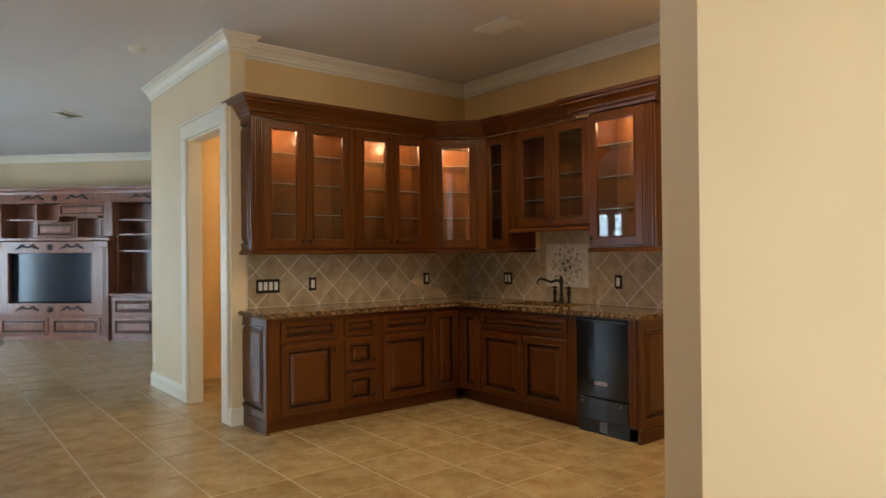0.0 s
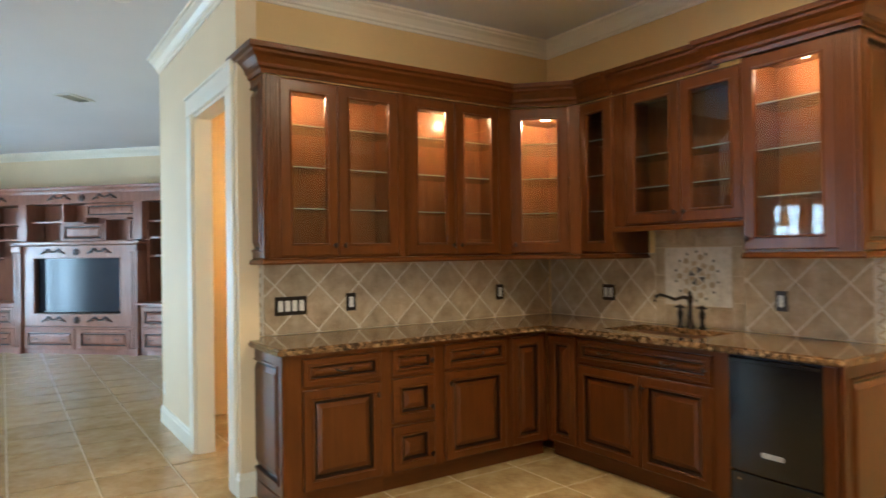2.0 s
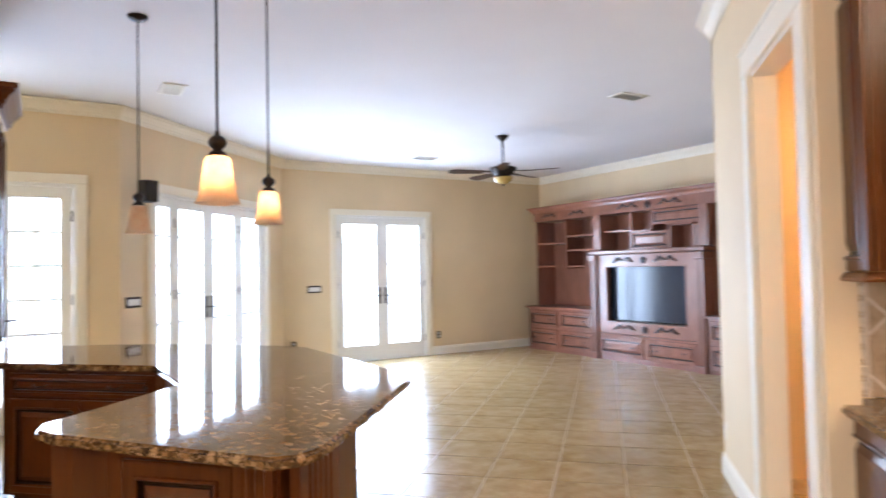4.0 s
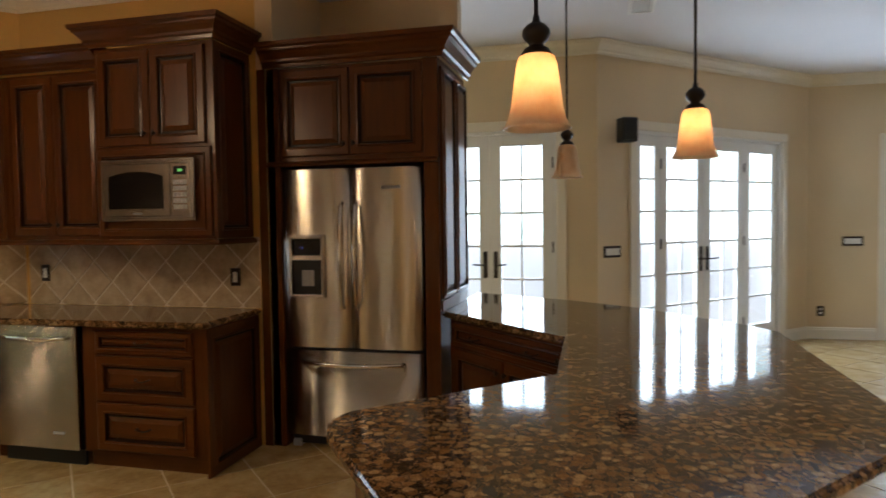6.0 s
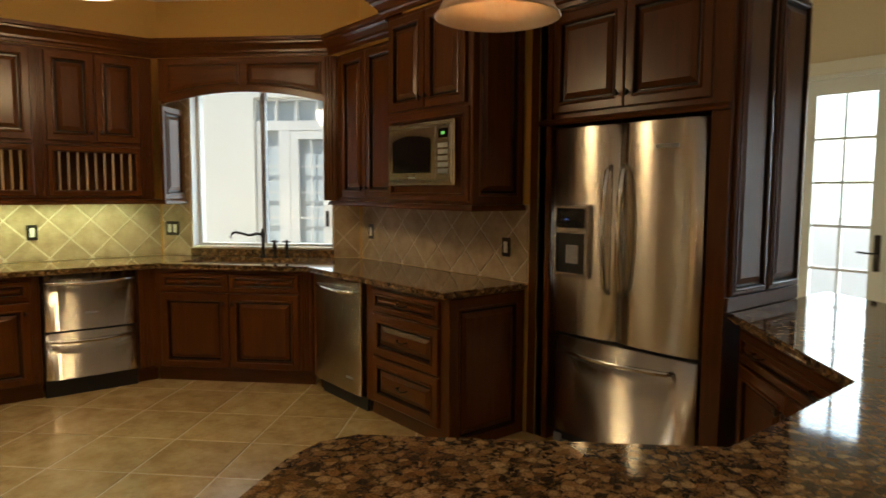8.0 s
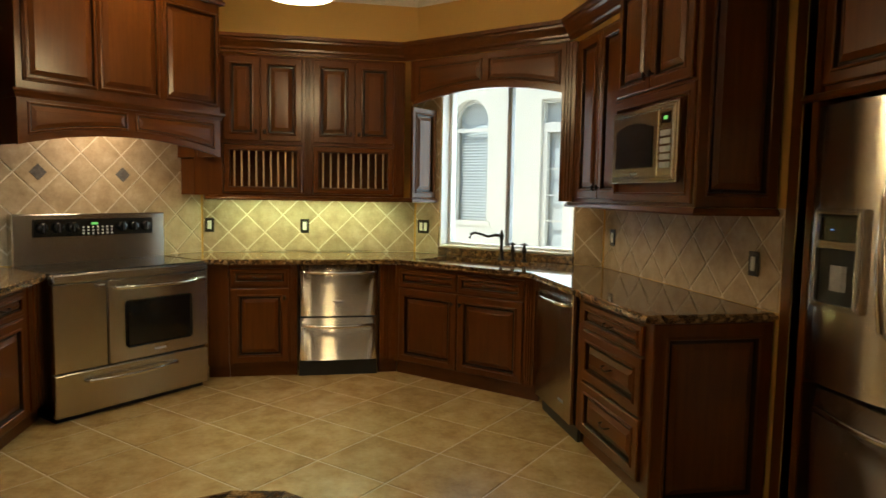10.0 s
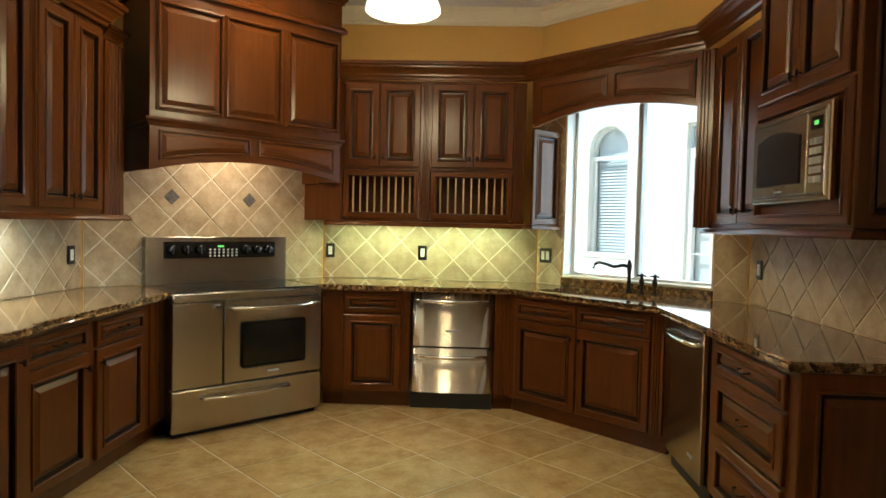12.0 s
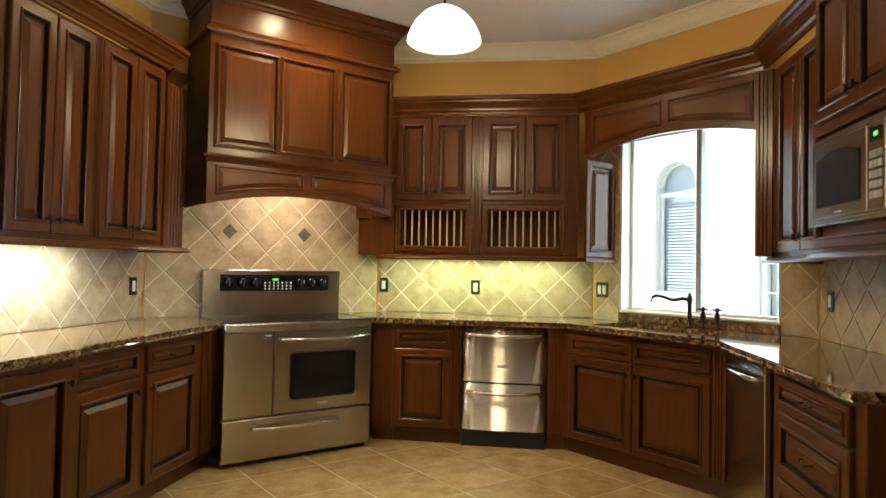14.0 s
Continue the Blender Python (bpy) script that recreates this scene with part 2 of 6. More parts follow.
PANE = glass_stuff("window_glass", (0.96, 0.98, 0.97))
SEEDED = glass_stuff("seeded_glass", (0.88, 0.87, 0.84), 0.02, 0.0, 0.045)
# pale strip colour, painted for the light that glass shelf edges catch
EDGE_GLINT = plain("shelf_edge_glint", (0.34, 0.40, 0.36), 0.25, 0.3)
SHELF_GLASS = glass_stuff("shelf_glass", (0.70, 0.82, 0.76), 0.05)
TV_SCREEN = plain("tv_screen", (0.014, 0.017, 0.028), 0.14)
COOKTOP = plain("ceramic_hob", (0.02, 0.02, 0.02), 0.08)


def glow(name, color, strength, base=(0.8, 0.7, 0.5)):
    m, nt, b = material(name)
    b.inputs["Base Color"].default_value = (*base, 1)
    b.inputs["Emission Color"].default_value = (*color, 1)
    b.inputs["Emission Strength"].default_value = strength * POWER
    b.inputs["Roughness"].default_value = 0.35
    return m


def alabaster(name):
    """Swirled amber glass: light from the bulb inside shines through it."""
    m, nt, b = material(name)
    n = noise_tex(nt, coords(nt), 14, 5, 0.7)
    col = ramp(nt, n, [(0.3, (0.86, 0.62, 0.38)), (0.52, (0.92, 0.74, 0.52)), (0.75, (0.95, 0.84, 0.66))])
    nt.links.new(col, b.inputs["Base Color"])
    b.inputs["Roughness"].default_value = 0.25
    tr = nt.nodes.new("ShaderNodeBsdfTranslucent")
    nt.links.new(col, tr.inputs[0])
    mx = nt.nodes.new("ShaderNodeMixShader")
    mx.inputs[0].default_value = 0.55
    nt.links.new(b.outputs[0], mx.inputs[1])
    nt.links.new(tr.outputs[0], mx.inputs[2])
    nt.links.new(mx.outputs[0], nt.nodes["Material Output"].inputs[0])
    return m


SHADE_GLASS = alabaster("alabaster_shade")
DOME_GLASS = glow("white_dome_glass", (1.0, 0.90, 0.70), 2.2, (0.85, 0.82, 0.75))
PUCK = glow("puck_lens", (1.0, 0.78, 0.48), 14.0)
HOOD_LENS = glow("hood_lens", (1.0, 0.80, 0.58), 6.0)
CAN_LENS = glow("can_lens", (1.0, 0.80, 0.5), 9.0)
GREEN_LED = glow("green_display", (0.3, 1.0, 0.2), 0.9, (0.02, 0.05, 0.02))
BLUE_LED = glow("blue_led", (0.1, 0.25, 1.0), 6.0, (0.02, 0.02, 0.05))


# ---- building blocks ----
def box(bm, x0, x1, y0, y1, z0, z1, bevel=0.0):
    vs = [bm.verts.new(p) for p in ((x0, y0, z0), (x1, y0, z0), (x1, y1, z0), (x0, y1, z0), (x0, y0, z1), (x1, y0, z1), (x1, y1, z1), (x0, y1, z1))]
    fs = [bm.faces.new([vs[k] for k in q]) for q in ((3, 2, 1, 0), (4, 5, 6, 7), (0, 1, 5, 4), (1, 2, 6, 5), (2, 3, 7, 6), (3, 0, 4, 7))]
    if bevel:
        edges = list({e for f in fs for e in f.edges})
        bmesh.ops.bevel(bm, geom=edges, offset=bevel, segments=1, affect="EDGES")
    return bm


def prism(bm, pts, z0, z1):
    lo = [bm.verts.new((x, y, z0)) for x, y in pts]
    hi = [bm.verts.new((x, y, z1)) for x, y in pts]
    n = len(pts)
    bm.faces.new(lo[::-1])
    bm.faces.new(hi)
    for k in range(n):
        bm.faces.new((lo[k], lo[(k + 1) % n], hi[(k + 1) % n], hi[k]))
    return bm


def upright(bm, pts, y0, y1):
    """A slab whose outline is given in x and z, from y0 to y1."""
    a = [bm.verts.new((x, y0, z)) for x, z in pts]
    c = [bm.verts.new((x, y1, z)) for x, z in pts]
    n = len(pts)
    bm.faces.new(a)
    bm.faces.new(c[::-1])
    for k in range(n):
        bm.faces.new((a[k], c[k], c[(k + 1) % n], a[(k + 1) % n]))
    return bm


def outline_rings(bm, loops, cap=True, glazed=()):
    """Nested outlines, each a list of points (x, y, z), skinned one to the next; the glazed strips are dark."""
    rows = [[bm.verts.new(p) for p in loop] for loop in loops]
    n = len(rows[0])
    for j, (a, c) in enumerate(zip(rows, rows[1:])):
        for k in range(n):
            bm.faces.new((a[k], a[(k + 1) % n], c[(k + 1) % n], c[k])).material_index = int(j in glazed)
    if cap:
        bm.faces.new(rows[-1])
    return rows


def rect(x0, x1, z0, z1, inset, y):
    return [(x0 + inset, y, z0 + inset), (x1 - inset, y, z0 + inset), (x1 - inset, y, z1 - inset), (x0 + inset, y, z1 - inset)]


def raised_panel(bm, x0, x1, z0, z1, yf, thick=0.02, rail=0.058):
    """A cabinet front with a moulded frame and a raised field; its face is at yf, towards -y."""
    rail = min(rail, (x1 - x0) * 0.24, (z1 - z0) * 0.27)
    s = min(1.0, (min(x1 - x0, z1 - z0) - 2 * rail) / 0.12)
    prof = [(0.0, yf + thick), (0.0, yf + 0.005), (0.006, yf), (rail - 0.012, yf), (rail - 0.008, yf - 0.007), (rail - 0.002, yf - 0.008), (rail + 0.003, yf - 0.003),
            (rail + 0.007 * s, yf + 0.014), (rail + 0.019 * s, yf + 0.015), (rail + 0.021 * s, yf + 0.010), (rail + 0.044 * s, yf + 0.001), (rail + 0.047 * s, yf - 0.001)]
    rows = outline_rings(bm, [rect(x0, x1, z0, z1, i, y) for i, y in prof], True, (6, 7, 8))
    bm.faces.new(rows[0][::-1])
    return bm


def open_frame(bm, x0, x1, z0, z1, yf, thick=0.02, rail=0.06):
    prof = [(0.0, yf + thick), (0.0, yf + 0.005), (0.006, yf), (rail - 0.014, yf), (rail - 0.010, yf - 0.007), (rail - 0.003, yf - 0.006), (rail, yf + 0.006), (rail, yf + thick), (0.0, yf + thick)]
    outline_rings(bm, [rect(x0, x1, z0, z1, i, y) for i, y in prof], cap=False)
    return bm


def sweep(bm, pts, prof, closed=False):
    """A moulding: the outline prof of (out, z) drawn along pts, with mitred corners; out is to the right of the way."""
    n = len(pts)
    rows = []
    for k, (x, y) in enumerate(pts):
        ways = []
        for a, c in ((k - 1, k), (k, k + 1)):
            if closed or (0 <= a and c < n):
                (x0, y0), (x1, y1) = pts[a % n], pts[c % n]
                d = math.hypot(x1 - x0, y1 - y0)
                ways.append(((y1 - y0) / d, -(x1 - x0) / d))
        nx, ny = sum(w[0] for w in ways) / len(ways), sum(w[1] for w in ways) / len(ways)
        s = nx * nx + ny * ny
        rows.append([bm.verts.new((x + nx / s * o, y + ny / s * o, z)) for o, z in prof])
    m = len(prof)
    for k in range(n if closed else n - 1):
        a, c = rows[k], rows[(k + 1) % n]
        for j in range(m):
            bm.faces.new((a[j], a[(j + 1) % m], c[(j + 1) % m], c[j]))
    if not closed:
        bm.faces.new(rows[0][::-1])
        bm.faces.new(rows[-1])
    return bm


def lathe(bm, prof, sides=20, at=(0, 0, 0)):
    """A turned shape: prof of (radius, z) from one end to the other."""
    rows = [[bm.verts.new((at[0] + r * math.cos(2 * math.pi * k / sides), at[1] + r * math.sin(2 * math.pi * k / sides), at[2] + z)) for k in range(sides)] for r, z in prof]
    for a, c in zip(rows, rows[1:]):
        for k in range(sides):
            bm.faces.new((a[k], a[(k + 1) % sides], c[(k + 1) % sides], c[k]))
    bm.faces.new(rows[0][::-1])
    bm.faces.new(rows[-1])
    return bm


def tube(bm, pts, r, sides=8):
    """A round bar along points, with capped ends; r is a radius or one for each point."""
    pts = [Vector(p) for p in pts]
    rr = r if isinstance(r, (list, tuple)) else [r] * len(pts)
    rows = []
    for k, p in enumerate(pts):
        d = (pts[min(k + 1, len(pts) - 1)] - pts[max(k - 1, 0)]).normalized()
        a = d.cross(Vector((0, 0, 1)) if abs(d.z) < 0.9 else Vector((1, 0, 0))).normalized()
        b = d.cross(a)
        rows.append([bm.verts.new(p + (a * math.cos(2 * math.pi * j / sides) + b * math.sin(2 * math.pi * j / sides)) * rr[k]) for j in range(sides)])
    for a, c in zip(rows, rows[1:]):
        for j in range(sides):
            bm.faces.new((a[j], a[(j + 1) % sides], c[(j + 1) % sides], c[j]))
    bm.faces.new(rows[0][::-1])
    bm.faces.new(rows[-1])
    return bm


def meshed(name, bm, mat, smooth=False):
    bmesh.ops.recalc_face_normals(bm, faces=bm.faces)
    me = bpy.data.meshes.new(name)
    bm.to_mesh(me)
    bm.free()
    me.materials.append(mat)
    if any(p.material_index for p in me.polygons):
        me.materials.append(GLAZE)
    if smooth:
        me.shade_smooth()
    return me


def part(name, bm, mat, parent, label="", smooth=False):
    ob = new(name, meshed(name, bm, mat, smooth))
    ob.parent = parent
    return tagged(ob, label)


def thing(name, m, label, category, group=""):
    ob = new(name)
    ob.matrix_basis = m
    return tagged(ob, label, category, group)


def solid(name, bm, mat, label, category="", group="", kind="", m=None, smooth=False):
    ob = new(name, meshed(name, bm, mat, smooth))
    if m is not None:
        ob.matrix_basis = m
    return tagged(ob, label, category, group, kind)


def B():
    return bmesh.new()


def knob(parent, x, z, yf):
    bm = B()
    tube(bm, [(x, yf, z), (x, yf - 0.016, z)], 0.005, 6)
    rows = [(0.004, -0.015), (0.0095, -0.018), (0.011, -0.023), (0.008, -0.029), (0.003, -0.031)]
    lp = [[(x + r * math.cos(a * math.pi / 4), yf + y, z + 1.7 * r * math.sin(a * math.pi / 4)) for a in range(8)] for r, y in rows]
    rs = outline_rings(bm, lp)
    bm.faces.new(rs[0][::-1])
    part("knob", bm, BRONZE, parent, "dark bronze oval knob", True)


def pull(parent, x, z, yf, half=0.045):
    bm = B()
    tube(bm, [(x - half, yf, z + 0.006), (x - half, yf - 0.018, z + 0.004), (x - half * 0.5, yf - 0.024, z - 0.003), (x, yf - 0.026, z - 0.006),
              (x + half * 0.5, yf - 0.024, z - 0.003), (x + half, yf - 0.018, z + 0.004), (x + half, yf, z + 0.006)], 0.0045, 6)
    part("pull", bm, BRONZE, parent, "dark bronze bail pull", True)


def front(parent, kind, x0, x1, z0, z1, yf, grip=None):
    """A door or drawer front of a cabinet, with its knob or pull."""
    ob = part(kind, raised_panel(B(), x0, x1, z0, z1, yf), CHERRY_X if kind == "drawer" else CHERRY, parent)
    if kind == "drawer" and grip != "none":
        pull(ob, (x0 + x1) / 2, (z0 + z1) / 2, yf + 0.001, min(0.045, (x1 - x0) * 0.2))
    elif grip:
        kx = x0 + 0.03 if "l" in grip else x1 - 0.03
        kz = z1 - 0.07 if "t" in grip else z0 + 0.07
        knob(ob, kx, kz, yf)
    return ob


def fluted(bm, x0, x1, z0, z1, yf, thick=0.03, n=4):
    """A pilaster with n upright grooves."""
    m = (x1 - x0) * 0.16
    w = (x1 - x0 - 2 * m) / n
    pts = [(x0, yf + thick), (x0, yf), (x0 + m, yf)]
    for k in range(n):
        a = x0 + m + k * w
        pts += [(a + w * 0.2, yf), (a + w * 0.35, yf + 0.006), (a + w * 0.65, yf + 0.006), (a + w * 0.8, yf)]
    pts += [(x1, yf), (x1, yf + thick)]
    return prism(bm, pts, z0, z1)


CORNICE = [(0.0, 0.0), (0.012, 0.0), (0.016, 0.018), (0.028, 0.026), (0.030, 0.040), (0.050, 0.066), (0.066, 0.078), (0.068, 0.090), (0.082, 0.096), (0.084, 0.118), (0.0, 0.118)]
RAIL = [(0.0, 0.0), (0.018, 0.0), (0.022, 0.010), (0.016, 0.020), (0.008, 0.030), (0.0, 0.034)]


def moved(prof, z, grow=1.0, out=0.0):
    return [(out + o * grow, z + h * grow) for o, h in prof]


# ---- the large structure ----
def wall(name, F, x0, x1, label, holes=(), z1=CEIL, thick=0.12, mat=WALL, z0=0.0):
    """A wall with openings that go through it; holes are (x0, x1, z0, z1)."""
    bm = B()
    at = x0
    for a, c, lo, hi in sorted(holes):
        box(bm, at, a, 0, thick, z0, z1)
        if lo > z0:
            box(bm, a, c, 0, thick, z0, lo)
        box(bm, a, c, 0, thick, hi, z1)
        at = c
    box(bm, at, x1, 0, thick, z0, z1)
    return solid(name, bm, mat, label, kind="structure", m=F)


def world_xy(F, x, y=0.0):
    p = F @ Vector((x, y, 0))
    return (p.x, p.y)


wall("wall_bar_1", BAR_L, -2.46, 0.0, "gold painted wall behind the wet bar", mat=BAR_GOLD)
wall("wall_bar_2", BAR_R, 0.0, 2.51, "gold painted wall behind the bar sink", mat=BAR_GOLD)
wall("wall_bar_return", BAR_R @ pose(2.51, 0.12, 0, 0, 0, 90), 0.0, 0.74, "lightened gold painted wall end beside the wet bar", mat=BAR_GOLD)
wall("wall_hall", HALL_W, -0.97, 1.24, "tan painted wall with a cased doorway", [(0.19, 1.06, 0, 2.41)])
wall("wall_kitchen_1", K_MICRO, -0.334, 1.53, "gold kitchen wall behind the microwave", mat=GOLD)
wall("wall_kitchen_2", K_SINK, 0.0, 1.706, "gold kitchen wall with the sink window", [(0.26, 1.475, 0.965, 2.32)], mat=GOLD, thick=0.17)
wall("wall_kitchen_3", K_DRAWER, 3.869, 5.63, "gold kitchen wall behind the plate racks", mat=GOLD)
wall("wall_kitchen_4", K_RANGE, 0.0, 1.812, "gold kitchen wall behind the range", mat=GOLD)
wall("wall_kitchen_5", K_LEFT, -1.75, 0.26, "gold kitchen wall behind the side counter", mat=GOLD)
wall("wall_fridge_back", wall_frame(0, 7.58, 0), 1.41, 2.70, "tan wall behind the refrigerator")
wall("wall_fridge_side", wall_frame(1.53, 7.58, -90), 0.0, 0.744, "tan wall beside the refrigerator")
wall("wall_family_1", ROOM_A, 1.63, 3.633, "tan wall with glazed double doors", [(1.98, 3.26, 0, 2.31)])
wall("wall_family_2", ROOM_B, 0.0, 3.366, "tan angled wall with glazed doors", [(0.50, 2.85, 0, 2.31)])
wall("wall_family_3", ROOM_C, 6.015, 10.95, "tan wall with glazed double doors", [(6.86, 8.47, 0, 2.31)])
wall("wall_family_4", ROOM_E, -11.62, -4.82, "tan wall behind the entertainment unit")
wall("wall_family_5", wall_frame(6.977, 4.94, 180), -3.973, 0.0, "tan wall of the family room")
wall("wall_nook_side", wall_frame(1.75, 7.70, 90), 0.0, 1.54, "tan wall beside the glazed doors")
wall("wall_near_end", wall_frame(2.43, 0.61, 0), 0.0, 0.49, "tan painted wall end", thick=4.6).matrix_basis = wall_frame(2.92, 0.61, 180)
wall("wall_hall_far", wall_frame(8.45, 0, -90), -1.0, 4.0, "gold hall wall with a cased doorway", [(2.10, 3.00, 0, 2.41)], mat=GOLD)
wall("wall_hall_side", wall_frame(0, -0.69, 180), -8.45, -6.18, "gold hall wall", mat=GOLD)
# the opening in wall_back_1 is unseen, added for the back lamp
wall("wall_back_1", wall_frame(-1.3, 0, 90), -4.0, 2.468, "tan wall with glazed double doors", [(-2.2, -0.2, 0, 2.31)])
wall("wall_back_2", wall_frame(0, -4.0, 180), -8.45, 1.3, "tan wall closing the hall")
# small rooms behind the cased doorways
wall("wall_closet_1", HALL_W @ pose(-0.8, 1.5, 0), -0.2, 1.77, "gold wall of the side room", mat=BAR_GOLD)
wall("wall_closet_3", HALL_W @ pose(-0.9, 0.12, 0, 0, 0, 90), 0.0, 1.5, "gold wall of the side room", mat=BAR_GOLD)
wall("wall_far_room_1", wall_frame(11.0, 0, -90), 1.0, 4.0, "pale wall of the far room", mat=DOOR_WHITE)
wall("wall_far_room_2", wall_frame(19.57, -1.0, 0), -11.0, -8.57, "pale wall of the far room", mat=DOOR_WHITE)
# this wall's opening is unseen, cut for the added far-room lamp
wall("wall_far_room_3", wall_frame(0, -4.0, 180), -11.0, -8.57, "pale wall of the far room", [(-10.6, -9.2, 0.3, 2.3)], mat=DOOR_WHITE)

ceiling = B()
ROOF = [(-1.42, -4.12), (11.12, -4.12), (11.12, 11.76), (5.96, 11.76), (3.57, 9.36), (1.63, 9.36), (1.63, 7.70), (1.41, 7.58), (1.41, 6.956), (-0.384, 6.956), (-1.661, 5.68), (-1.661, 2.468), (-1.42, 2.468)]
prism(ceiling, ROOF, CEIL, CEIL + 0.15)
solid("ceiling", ceiling, CEILING, "smooth pale painted ceiling", kind="structure")

# crown moulding along the walls, room side to the right
CROWN = [(0.0, -0.125), (0.010, -0.125), (0.014, -0.108), (0.026, -0.100), (0.030, -0.084), (0.052, -0.052), (0.076, -0.034), (0.080, -0.022), (0.096, -0.018), (0.098, -0.002), (0.0, -0.002)]
CROWN = [(o, CEIL + z) for o, z in CROWN]
BASE = [(0.0, 0.0), (0.016, 0.0), (0.016, 0.105), (0.011, 0.115), (0.011, 0.128), (0.004, 0.140), (0.0, 0.140)]
hw_end, hw_back = world_xy(HALL_W, 1.24), world_xy(HALL_W, 1.24, 0.12)
bar_corner, bar_end, ret_end = (7.345, 1.655), world_xy(BAR_R, 2.51), world_xy(BAR_R, 2.51, 0.86)
bl_start = world_xy(BAR_L, -2.46)
k_pts = [(1.75, 2.588), (-0.26, 2.588), (-1.541, 3.869), (-1.541, 5.63), (-0.334, 6.836), (1.53, 6.836)]
crowns = {
    "crown_moulding_1": [(10.95, 4.94), (6.977, 4.94), hw_end, hw_back, bl_start, bar_corner, bar_end, ret_end, (8.45, -0.69)][1:8],
    "crown_moulding_2": k_pts,
    "crown_moulding_3": [(1.75, 9.24), (3.633, 9.24), (6.015, 11.62), (10.95, 11.62), (10.95, 4.94), (6.977, 4.94)],
    "crown_moulding_4": [(8.45, -0.69), (8.45, -4.0)],
}
for name, pts in crowns.items():
    solid(name, sweep(B(), pts, CROWN), TRIM, "cream painted crown moulding", kind="structure")
bases = {
    "baseboard_1": [(10.95, 4.94), (6.977, 4.94), world_xy(HALL_W, 0.07)],
    "baseboard_2": [world_xy(HALL_W, 1.19), hw_end, world_xy(HALL_W, 1.24, 0.10)],
    "baseboard_3": [world_xy(BAR_R, 2.51, 0.01), ret_end],
    "baseboard_4": [(1.75, 9.24), (1.87, 9.24)],
    "baseboard_5": [(3.37, 9.24), (3.633, 9.24), world_xy(ROOM_B, 0.40)],
    "baseboard_6": [world_xy(ROOM_B, 2.95), (6.015, 11.62), (6.76, 11.62)],
    "baseboard_7": [(8.57, 11.62), (10.95, 11.62), (10.95, 4.94)],
    "baseboard_8": [(8.45, -0.69), (8.45, -2.0)],
    "baseboard_9": [world_xy(HALL_W @ pose(-0.8, 1.5, 0), -0.1), world_xy(HALL_W @ pose(-0.8, 1.5, 0), 1.75)],
}
for name, pts in bases.items():
    solid(name, sweep(B(), pts, BASE), TRIM, "cream painted baseboard", kind="structure")


def casing(F, x0, x1, top, name, wide=0.10, depth=0.02):
    """Trim round a doorway, and the jamb inside it."""
    bm = B()
    for a, c in ((x0 - wide, x0), (x1, x1 + wide)):
        box(bm, a, c, -depth, 0.0, 0, top + 0.0, 0.004)
    box(bm, x0 - wide, x1 + wide, -depth - 0.003, 0.0, top, top + wide, 0.004)
    box(bm, x0 - wide - 0.012, x1 + wide + 0.012, -depth - 0.012, 0.0, top + wide, top + wide + 0.018, 0.004)
    for a, c in ((x0, x0 + 0.02), (x1 - 0.02, x1)):
        box(bm, a, c, 0.001, 0.125, 0, top)
    box(bm, x0 + 0.02, x1 - 0.02, 0.001, 0.125, top - 0.02, top)
    return solid(name, bm, TRIM, "cream painted door casing", kind="structure", m=F)


casing(HALL_W, 0.19, 1.06, 2.41, "trim_hall_door", 0.13)
casing(wall_frame(8.45, 0, -90), 2.10, 3.00, 2.41, "trim_far_door")


